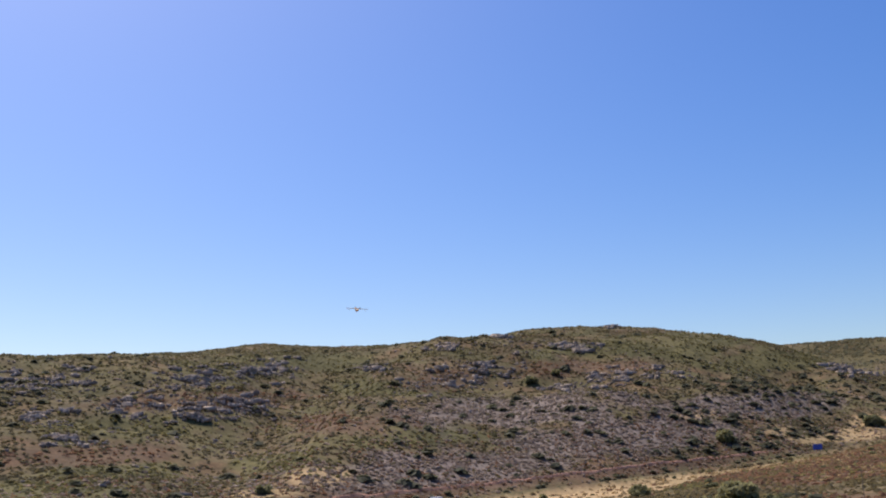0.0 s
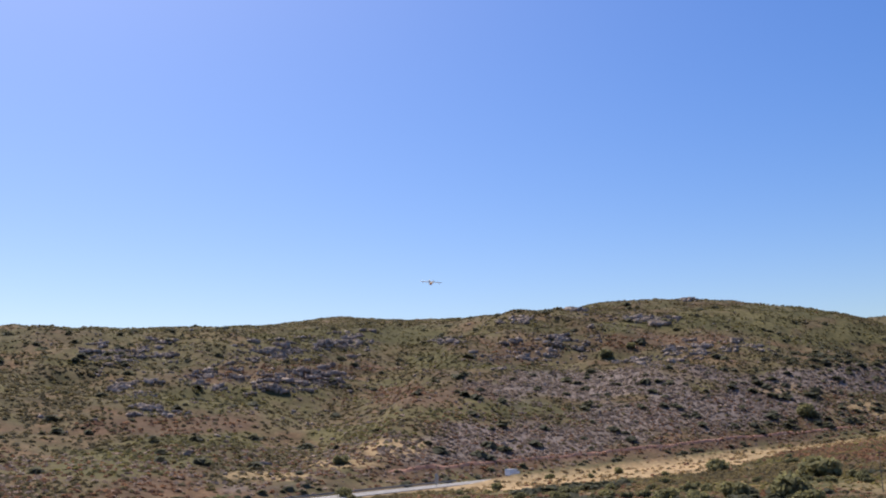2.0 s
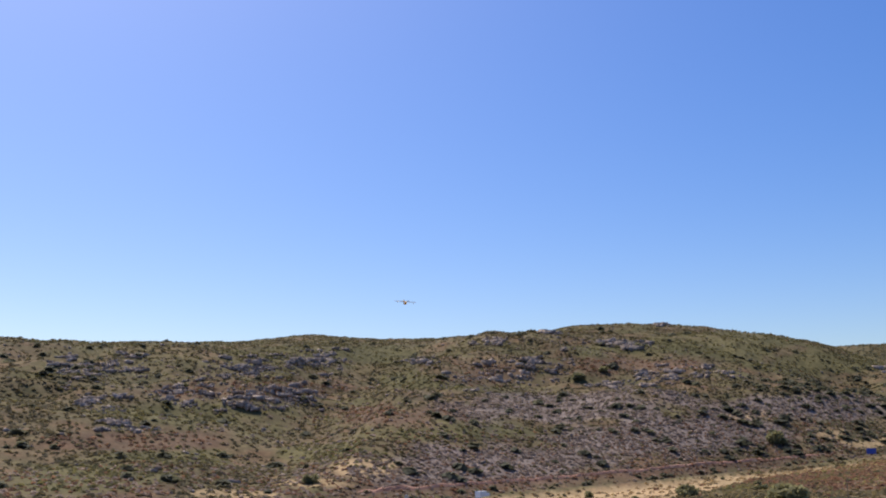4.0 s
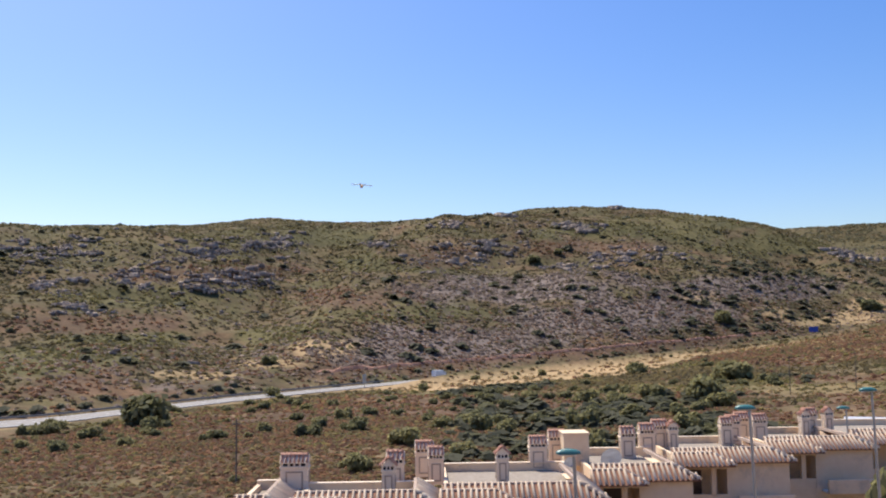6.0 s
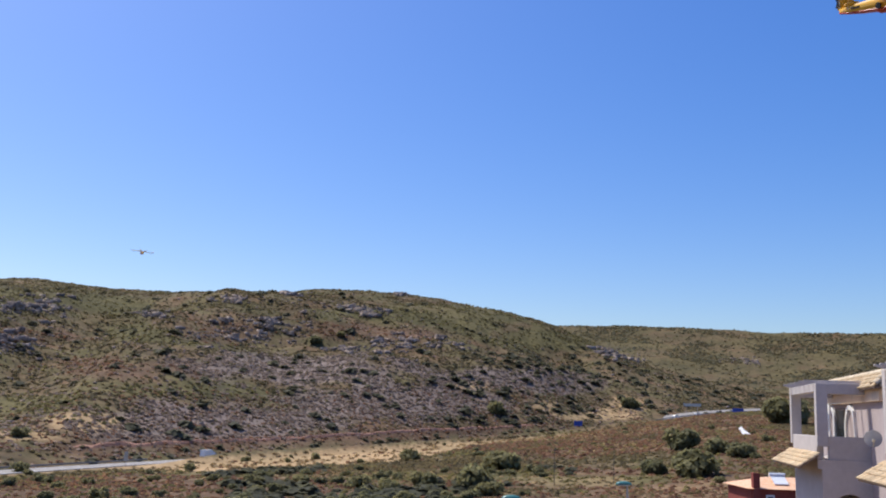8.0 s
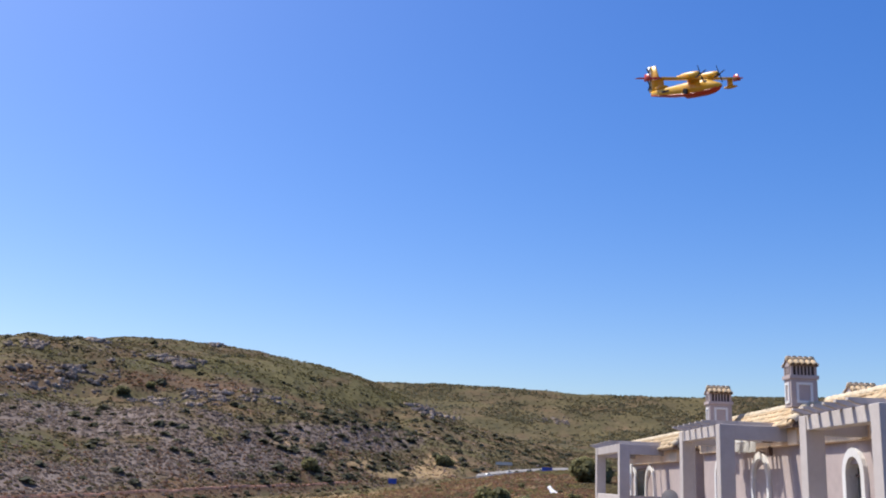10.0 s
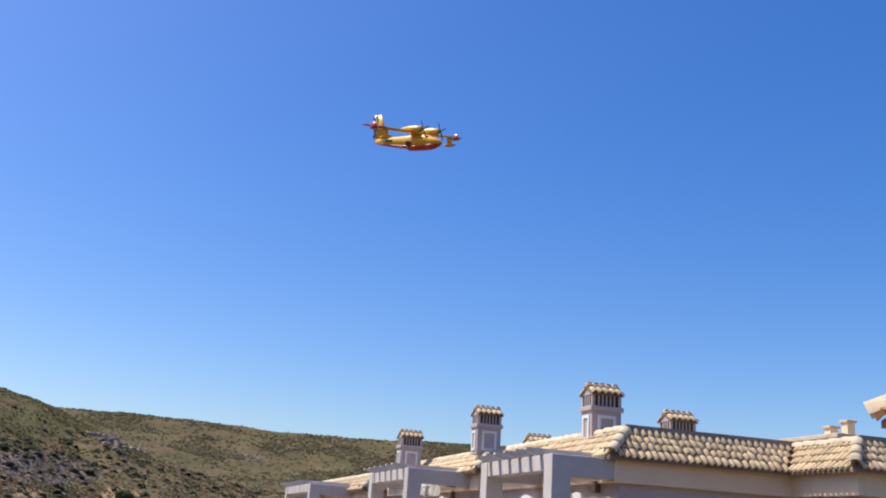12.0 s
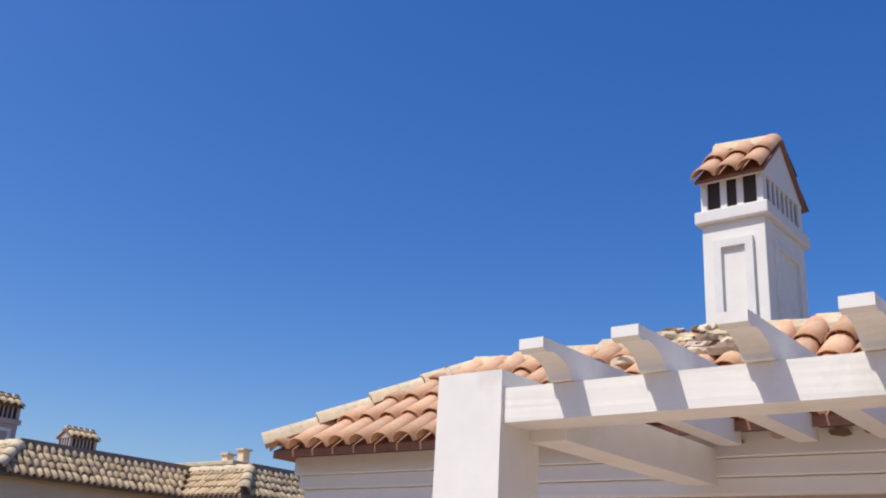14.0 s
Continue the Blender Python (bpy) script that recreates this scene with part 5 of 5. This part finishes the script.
# ---- the road ----
ASPHALT = surface("pale_asphalt", (0.22, 0.2, 0.18), (0.32, 0.29, 0.26), 3.0, 0.9, 0.3, 0.01)
PAINT = plain("road_paint", (0.7, 0.7, 0.68), 0.7)
BLUE = plain("sign_blue", (0.015, 0.06, 0.35), 0.4)
CAR_WHITE = plain("white_car_paint", (0.75, 0.75, 0.75), 0.3)
CAR_DARK = plain("dark_car_paint", (0.05, 0.055, 0.065), 0.3)
RAIL_GREY = plain("dull_rail_zinc", (0.24, 0.22, 0.2), 0.7)
RUBBER = plain("black_rubber", (0.02, 0.02, 0.02), 0.8)
WOOD = surface("weathered_pole_wood", (0.1, 0.08, 0.06), (0.18, 0.15, 0.12), 5.0, 0.9, 0.3, 0.01)


def ribbon(name, mat, d0, d1, b0, b1, lift, label, thick=0.0, dashed=0, tilt=0.0):
    bs = np.arange(b0, b1, 0.25)
    rr, zr = road_at(bs)
    V = []
    for b, r, z in zip(bs, rr, zr):
        s, c = math.sin(math.radians(b)), math.cos(math.radians(b))
        for d, up in ((d0, 0), (d1, 0), (d1, -0.4 - thick), (d0, -0.4 - thick)):
            V.append(((r + d) * s, (r + d) * c, z + EYE + lift + up + tilt * (d - d0)))
    F = []
    for i in range(len(bs) - 1):
        if dashed and i % dashed:
            continue
        for k in range(4):
            F.append((4 * i + k, 4 * i + (k + 1) % 4, 4 * i + 4 + (k + 1) % 4, 4 * i + 4 + k))
    return tagged(new(name, mesh_of(name, V, F, mat)), label, "road", kind="structure")


ribbon("road", ASPHALT, -6.5, 6.0, -58, 33, 0.16, "pale grey two-lane asphalt road across the valley")
ribbon("road", ASPHALT, 5.2, 19.0, 23.2, 29.4, 0.2, "pale grey asphalt of the banked bend", 1.5, tilt=0.15)
ribbon("road_marking", PAINT, -6.0, -5.7, -58, 33, 0.18, "white edge line")
ribbon("road_marking", PAINT, 5.2, 5.5, -58, 33, 0.18, "white edge line")
ribbon("road_marking", PAINT, -0.1, 0.1, -58, 33, 0.18, "broken white centre line", dashed=3)
EARTH = surface("red_cut_earth", (0.24, 0.11, 0.07), (0.36, 0.19, 0.125), 0.9, 0.95, 0.8, 0.2, stain=(0.27, 0.18, 0.13), stain_scale=0.25)


def earth_bank(b0, b1, d0):
    """The raw cut and levelled track on the slope over the road."""
    bs = np.arange(b0, b1, 0.1)
    rr, _ = road_at(bs)
    V = []
    for i, (b, r) in enumerate(zip(bs, rr)):
        fade = float(smooth(min(i, len(bs) - i) / 25.0))
        wob = 2.5 * (float(fbm(np.array([b * 1.3]), np.array([d0]), 88, 4)[0]) - 0.5)
        z = land(np.full(5, b), r + d0 + wob + np.array([0.0, 1.2, 1.9, 5.5, 8.0]))
        top = float(z[1]) + (0.75 + 0.25 * wob) * fade
        for d, zz in ((0.0, z[0] - 0.6), (1.2, z[0] + 0.5 * (top - z[0])), (1.9, top), (5.5, max(top - 0.2, z[3] - 0.4)), (8.0, z[4] - 0.9)):
            V.append(((r + d0 + wob + d) * math.sin(math.radians(b)), (r + d0 + wob + d) * math.cos(math.radians(b)), zz))
    F = [(5 * i + k, 5 * i + 5 + k, 5 * i + 6 + k, 5 * i + 1 + k) for i in range(len(bs) - 1) for k in range(4)]
    tagged(new("earth_bank", mesh_of("earth_bank", V, F, EARTH)), "raw red-brown earth cut above the road", "bank", kind="structure")


earth_bank(-11.0, 17.0, 20.0)
rail = tagged(new("guard_rail"), "galvanised guard rail along the road", "guard rail")
for nm, z0, z1, d in (("rail", 0.45, 0.8, 7.0),):
    for b0, b1 in ((-58, -6), (22, 33)):
        o = ribbon(nm, RAIL_GREY, d, d + 0.1, b0, b1, 0.85, "")
        o.parent = rail
        del o["kind"], o["category"]
        for b in np.arange(b0, b1, 1.0):
            r, z = (float(v[0]) for v in road_at(np.array([b])))
            s, c = math.sin(math.radians(b)), math.cos(math.radians(b))
            part("post", tube(bmesh.new(), ((r + d + 0.2) * s, (r + d + 0.2) * c, z + EYE - 0.2), ((r + d + 0.2) * s, (r + d + 0.2) * c, z + EYE + 0.75), 0.07, 0.07, 6), METAL_GREY, rail)


def road_pose(b, d):
    """On the road, local x along it."""
    (r0, r1), (z0, z1) = road_at(np.array([b - 0.2, b + 0.2]))
    s, c = math.sin(math.radians(b)), math.cos(math.radians(b))
    x0, y0 = r0 * math.sin(math.radians(b - 0.2)), r0 * math.cos(math.radians(b - 0.2))
    x1, y1 = r1 * math.sin(math.radians(b + 0.2)), r1 * math.cos(math.radians(b + 0.2))
    r = (r0 + r1) / 2 + d
    return pose(r * s, r * c, (z0 + z1) / 2 + EYE + 0.165, 0, 0, math.degrees(math.atan2(y1 - y0, x1 - x0)))


def wheels(thing, xs, half, rad):
    for x in xs:
        for s in (-1, 1):
            part("wheel", tube(bmesh.new(), (x, s * half, rad), (x, s * (half - 0.2), rad), rad, rad, 12), RUBBER, thing)


def car(m, paint, label, length=4.3):
    c = empty("car", m, label, "car", "cars on the road")
    h = length / 2
    part("body", prism([(-h, -0.85, 0.3), (h, -0.85, 0.3), (h, -0.85, 0.75), (h - 1.0, -0.85, 0.9), (-h + 0.3, -0.85, 0.95), (-h, -0.85, 0.8)], (0, 1.7, 0)), paint, c)
    part("cabin", prism([(-h + 0.4, -0.75, 0.93), (h - 1.1, -0.75, 0.9), (h - 1.8, -0.7, 1.42), (-h + 0.9, -0.7, 1.45)], (0, 1.5, 0)), GLASS, c)
    part("roof", box(-h + 0.9, -0.68, 1.43, h - 1.8, 0.78, 1.48, 0.02), paint, c)
    wheels(c, (-h + 0.8, h - 0.8), 0.86, 0.32)
    return c


def truck(m, label):
    c = empty("truck", m, label, "truck")
    part("cargo_box", box(-3.0, -1.2, 0.9, 1.6, 1.2, 3.3, 0.04), CAR_WHITE, c, "plain white cargo box")
    part("cab", prism([(1.75, -1.1, 0.5), (3.5, -1.1, 0.5), (3.5, -1.1, 1.5), (3.1, -1.1, 2.5), (1.75, -1.1, 2.6)], (0, 2.2, 0)), CAR_WHITE, c)
    part("windscreen", prism([(3.53, -0.95, 1.52), (3.55, -0.95, 1.54), (3.17, -0.95, 2.45), (3.14, -0.95, 2.43)], (0, 1.9, 0)), GLASS, c)
    part("chassis", box(-3.0, -0.5, 0.6, 3.0, 0.5, 0.88), RUBBER, c)
    wheels(c, (-2.0, 2.6), 1.1, 0.48)


def sign(name, b, d, w, h, foot, mat, label, posts=2):
    r = float(road_at(np.array([b]))[0][0]) + d
    p = place([b], [r])[0]
    g = empty(name, pose(*p, 0, 0, -b), label, "road sign")
    part("panel", box(-w / 2, -0.05, foot, w / 2, 0.0, foot + h, 0.02), mat, g)
    for x in ([-w * 0.3, w * 0.3] if posts == 2 else [0]):
        part("post", tube(bmesh.new(), (x, 0.06, -0.3), (x, 0.06, foot + h * 0.9), 0.07, 0.07, 8), METAL_GREY, g)
    return g


truck(road_pose(-3.0, 2.2) @ Matrix.Translation((0, 0, 0.01)) @ Matrix.Scale(0.72, 4), "white box truck driving on the valley road")
for b, d, paint, label in ((23.9, -2, CAR_WHITE, "white hatchback on the road"), (25.1, 2, CAR_WHITE, "white car on the road bend"), (26.3, -2, CAR_DARK, "dark car on the road bend"), (27.0, 2, CAR_DARK, "dark car on the road bend")):
    car(road_pose(b, d), paint, label, 4.6)
sign("road_sign", 18.35, -9, 3.6, 2.2, 1.6, BLUE, "plain blue direction sign beside the road")
sign("road_sign", 27.3, -9, 6.0, 3.2, 1.0, BLUE, "plain blue direction sign beside the road")
gan = sign("gantry_sign", 24.8, 8, 9.0, 1.5, 5.0, METAL_GREY, "grey gantry sign seen from behind above the road")
cabinet = sign("roadside_cabinet", -7.4, -8, 0.9, 2.4, 1.2, METAL_GREY, "grey metal cabinet on a post by the road", 1)
slabp = place([27.6], [spot(27.6, -0.6)])[0]
marker = empty("white_marker", pose(*slabp, 0, 0, -27), "white bent slab standing in dry grass", "marker")
bm = prism([(-1.6, 3.4, 0), (-0.6, 4.4, 0), (0.1, 2.5, 0), (1.9, 0.3, 0), (1.4, -0.5, 0), (-0.3, -0.5, 0), (-0.8, 1.8, 0)], (0, 0, 0.35))
bmesh.ops.rotate(bm, verts=bm.verts[:], cent=(0, 0, 0), matrix=Matrix.Rotation(radians(32), 3, "X"))
part("slab", bm, TRIM_WHITE, marker)
for b, e, h in ((17.0, -3.9, 7.0), (-14.8, -8.6, 6.0), (20.4, -3.6, 7.0)):
    p = place([b], [spot(b, e)])[0]
    po = empty("utility_pole", pose(*p), "weathered wooden pole in the field", "pole", "field poles")
    part("shaft", tube(bmesh.new(), (0, 0, -0.5), (0, 0, h), 0.08, 0.06, 8), WOOD, po)
    part("crossbar", box(-0.5, -0.06, h - 0.5, 0.5, 0.06, h - 0.38), WOOD, po)

# ---- street lamps ----
for x, y, z, foot in ((3.0, 35.9, -4.6, -15), (11.7, 44.5, -3.75, -15), (19.8, 51.3, -3.45, -15), (25.4, 70.6, -6.0, -15)):
    g = empty("street_lamp", pose(x, y, EYE + z, 0, 0, 0), "grey steel street lamp with a green hood", "street lamp", "street lamps")
    part("pole", tube(bmesh.new(), (0.35, 0, foot - z), (0.05, 0, -0.1), 0.11, 0.06, 10), METAL_GREY, g)
    bm = bmesh.new()
    bmesh.ops.create_uvsphere(bm, u_segments=14, v_segments=8, radius=1.0)
    for v in bm.verts:
        v.co = (v.co.x * 0.48 - 0.15, v.co.y * 0.2, max(v.co.z, -0.15) * 0.18)
    part("hood", bm, LAMP_GREEN, g, "green lamp hood")
    part("diffuser", box(-0.5, -0.13, -0.07, 0.15, 0.13, -0.03, 0.02), TRIM_WHITE, g)

# ---- the red house and the low white building ----
RED = pose(54.0, 98.0, EYE, 0, 0, -10)
red_house = empty("red_house", RED, "dark red house with a low terracotta roof", "house")
part("wall", cut(box(-3.2, -4, -16, 6, 4, -6.5), [box(-1.6, -5, -8.3, -0.9, -3.5, -7.2)]), STUCCO_RED, red_house)
part("window_frame", box(-1.7, -4.05, -8.4, -0.8, -3.9, -7.1, 0.02), TRIM_WHITE, red_house, "white window frame")
part("window_pane", box(-1.5, -4.08, -8.2, -1.0, -4.05, -7.3), GLASS, red_house)
bm = bmesh.new()
vs = [bm.verts.new(p) for p in ((-3.7, -4.5, -6.5), (6.6, -4.5, -6.5), (6.6, 4.5, -6.5), (-3.7, 4.5, -6.5), (-0.5, 0, -5.5), (3, 0, -5.5))]
for f in ((0, 1, 5, 4), (1, 2, 5), (2, 3, 4, 5), (3, 0, 4), (3, 2, 1, 0)):
    bm.faces.new([vs[i] for i in f])
part("roof", bm, TILE_TERRACOTTA, red_house)
part("chimney_stack", box(-3.1, -4.4, -9.5, -2.4, -3.7, -4.9, 0.02), STUCCO_RED, red_house)
heater = empty("solar_heater", RED @ pose(0.3, -2.2, -5.9) @ Matrix.Scale(0.75, 4), "white roof-mounted solar water heater with tank", "solar heater")
part("panel", prism([(-1.0, -1.2, -0.25), (1.0, -1.2, -0.25), (1.0, 0.6, 0.75), (-1.0, 0.6, 0.75)], (0, 0, 0.1)), CAR_WHITE, heater)
part("tank", tube(bmesh.new(), (-1.1, 0.75, 0.95), (1.1, 0.75, 0.95), 0.3, 0.3, 14), CAR_WHITE, heater)
low_house = empty("low_white_building", pose(36.6, 88.0, EYE, 0, 0, -20), "low white building with a flat pale roof", "building")
part("wall", box(-4.6, -3, -17, 4.6, 4, -8.9, 0.03), TRIM_WHITE, low_house)
part("roof_edge", box(-4.8, -3.2, -8.9, 4.8, 4.2, -8.7, 0.03), DISH_GREY, low_house)
part("annex", box(1, -1, -8.7, 4.6, 4, -8.1, 0.03), TRIM_WHITE, low_house)

# ---- the firefighting flying boats ----
YELLOW = surface("aircraft_yellow", (0.72, 0.36, 0.02), (0.82, 0.46, 0.04), 1.2, 0.35, 0.02, 0.002)
AIR_RED = surface("aircraft_red", (0.42, 0.03, 0.02), (0.55, 0.05, 0.03), 1.2, 0.35, 0.02, 0.002)
AIR_BLACK = plain("aircraft_black", (0.02, 0.02, 0.025), 0.5)
AIR_WHITE = plain("aircraft_white", (0.75, 0.75, 0.74), 0.4)
HULL = [(8.7, 0.2, 0.15, -0.1, 0.45), (7.9, 0.8, -0.15, -0.75, 0.95), (6.6, 1.2, -0.42, -1.2, 1.35), (5.4, 1.3, -0.55, -1.35, 1.75), (4.4, 1.32, -0.6, -1.42, 2.1), (2.0, 1.32, -0.65, -1.45, 2.12),
        (-0.9, 1.3, -0.62, -1.4, 2.05), (-1.2, 1.26, -0.5, -1.0, 2.02), (-5.0, 1.0, -0.2, -0.6, 1.85), (-9.0, 0.6, 0.2, 0.02, 1.7), (-11.3, 0.28, 0.55, 0.45, 1.55)]


def loft(rings, close=True):
    bm = bmesh.new()
    vs = [[bm.verts.new(p) for p in ring] for ring in rings]
    n = len(vs[0])
    for a, b in zip(vs, vs[1:]):
        for i in range(n):
            bm.faces.new((a[i], a[(i + 1) % n], b[(i + 1) % n], b[i]))
    if close:
        bm.faces.new(vs[0])
        bm.faces.new(vs[-1][::-1])
    bmesh.ops.recalc_face_normals(bm, faces=bm.faces[:])
    for f in bm.faces:
        f.smooth = len(f.verts) == 4
    return bm


def aerofoil(chord, thick, y, x, z):
    """A wing section at x: nose at y, tail at y - chord."""
    return [(x, y - chord * c, z + thick * t) for c, t in ((0, 0), (0.06, 0.45), (0.28, 0.62), (0.65, 0.42), (1, 0), (0.65, -0.22), (0.28, -0.34), (0.06, -0.28))]


def fin_section(chord, thick, y, z):
    return [(thick * t, y - chord * c, z) for c, t in ((0, 0), (0.15, 0.5), (0.5, 0.45), (1, 0.05), (1, -0.05), (0.5, -0.45), (0.15, -0.5))]


def flying_boat(m, label):
    a = empty("flying_boat", m, label, "aircraft", "firefighting flying boats")
    upper, lower = [], []
    for y, w, zc, zk, zt in HULL:
        s = zt - zc
        upper.append([(-w, y, zc), (-w, y, zc + 0.55 * s), (-0.82 * w, y, zc + 0.85 * s), (-0.45 * w, y, zt), (0.45 * w, y, zt), (0.82 * w, y, zc + 0.85 * s), (w, y, zc + 0.55 * s), (w, y, zc)])
        lower.append([(-w, y, zc), (-w, y, zc - 0.05), (-0.5 * w, y, (zc + zk) / 2 - 0.06), (0, y, zk), (0.5 * w, y, (zc + zk) / 2 - 0.06), (w, y, zc - 0.05), (w, y, zc)])
    part("fuselage", loft(upper), YELLOW, a, "yellow fuselage")
    part("hull_bottom", loft(lower), AIR_RED, a, "red boat hull")
    for s in (-1, 1):
        part("stripe", loft([[(s * (w + 0.015), y, zc + 0.02), (s * (w + 0.015), y, zc + 0.26), (s * (w - 0.05), y, zc + 0.26), (s * (w - 0.05), y, zc + 0.02)] for y, w, zc, zk, zt in HULL[1:]]), AIR_RED, a, "dark red stripe")
        part("code_bar", box(min(s * 0.86, s * 0.98), -7.4, 0.75, max(s * 0.86, s * 0.98), -5.2, 1.2), AIR_BLACK, a, "dark registration bar")
        part("wheel", tube(bmesh.new(), (s * 1.3, 0.0, 0.15), (s * 1.72, 0.0, 0.15), 0.62, 0.62, 16), AIR_BLACK, a, "black side wheel")
    part("windscreen", loft([[(-1.0, 5.75, 1.25), (1.0, 5.75, 1.25), (0.95, 5.35, 1.7), (-0.95, 5.35, 1.7)], [(-1.2, 5.0, 1.3), (1.2, 5.0, 1.3), (1.05, 4.7, 1.95), (-1.05, 4.7, 1.95)]]), GLASS, a, "dark cockpit glazing")
    zw = 2.45
    for s in (-1, 1):
        part("wing", loft([aerofoil(3.4, 0.62, 3.2, 0, zw), aerofoil(3.4, 0.55, 3.2, s * 12.0, zw + 0.1)]), YELLOW, a, "yellow high wing")
        part("wing_tip", loft([aerofoil(3.4, 0.55, 3.2, s * 12.0, zw + 0.1), aerofoil(3.1, 0.4, 3.1, s * 14.2, zw + 0.12)]), AIR_RED, a, "red wing tip")
        part("winglet", loft([fin_section(2.2, 0.12, 2.4, zw - 0.3), fin_section(1.2, 0.1, 1.7, zw + 1.2)]), AIR_RED, a).location = (s * 14.2, 0, 0)
        part("pylon", box(-0.55, -0.2, 2.0, 0.55, 2.9, 2.6, 0.1), YELLOW, a)
        rings = []
        for y, rad, up in ((5.5, 0.42, 0.0), (5.1, 0.72, 0.0), (3.5, 0.82, 0.02), (1.5, 0.8, 0.02), (-0.4, 0.55, 0.0), (-1.6, 0.18, -0.1)):
            rings.append([(s * 3.0 + rad * 0.85 * math.cos(t), y, zw + 0.62 + up + rad * math.sin(t)) for t in (math.radians(30 * q) for q in range(12))])
        eng = part("engine", loft(rings), YELLOW, a, "yellow engine nacelle")
        part("spinner", tube(bmesh.new(), (s * 3.0, 5.5, zw + 0.62), (s * 3.0, 6.15, zw + 0.62), 0.32, 0.06, 12), AIR_BLACK, eng)
        for q in range(4):
            t = math.radians(90 * q + 25)
            c0, s0 = math.cos(t), math.sin(t)
            bm = prism([(-0.1, 0, 0.25), (0.1, 0.03, 0.25), (0.17, 0.05, 1.0), (0.1, 0.03, 1.98), (-0.1, 0, 1.98), (-0.15, -0.02, 1.0)], (0, 0.05, 0))
            bmesh.ops.rotate(bm, verts=bm.verts[:], cent=(0, 0, 0), matrix=Matrix.Rotation(t, 3, "Y"))
            bmesh.ops.translate(bm, verts=bm.verts[:], vec=(s * 3.0, 5.7, zw + 0.62))
            part("propeller_blade", bm, AIR_BLACK, eng)
        fl = part("float", loft([[(s * 11 + wd * c, y, zw - 1.75 + h * k) for c, k in ((-1, 0.2), (-0.7, 1), (0.7, 1), (1, 0.2), (0, -1))] for y, wd, h in ((4.0, 0.05, 0.05), (3.0, 0.32, 0.34), (1.4, 0.36, 0.4), (0.2, 0.1, 0.12))]), YELLOW, a, "yellow wing float")
        part("strut", box(s * 11 - 0.06, 1.2, zw - 1.5, s * 11 + 0.06, 2.7, zw, 0.02), YELLOW, fl)
        part("tailplane", loft([aerofoil(2.6, 0.3, -8.9, 0, 4.35), aerofoil(2.0, 0.2, -9.2, s * 5.4, 4.45)]), AIR_RED, a, "red tailplane")
    part("fin", loft([fin_section(4.6, 0.5, -7.4, 1.4), fin_section(3.0, 0.34, -8.6, 4.3), fin_section(2.0, 0.22, -9.5, 7.2)]), YELLOW, a, "yellow fin")
    part("rudder", loft([fin_section(1.1, 0.3, -10.85, 1.7), fin_section(1.05, 0.28, -11.0, 4.3), fin_section(0.9, 0.26, -11.1, 7.25)]), AIR_WHITE, a, "white rudder with crossed black bars")
    for z0, z1 in ((4.6, 6.9), (1.9, 4.2)):
        for y0, y1 in ((-11.0, -12.0), (-12.0, -11.0)):
            part("rudder_bar", prism([(-0.17, y0, z0), (-0.17, y0 - 0.3, z0), (-0.17, y1 - 0.3, z1), (-0.17, y1, z1)], (0.34, 0, 0)), AIR_BLACK, a)
    return a


tanker = flying_boat(turned(169, 118.4, 164.3, EYE + 84.5) @ pose(0, 0, 0, -10, 15, 0), "yellow and red twin-engine firefighting flying boat in flight")
copy_thing(tanker, turned(162, -169, 1284, EYE + 194) @ pose(0, 0, 0, -2, -3, 0))
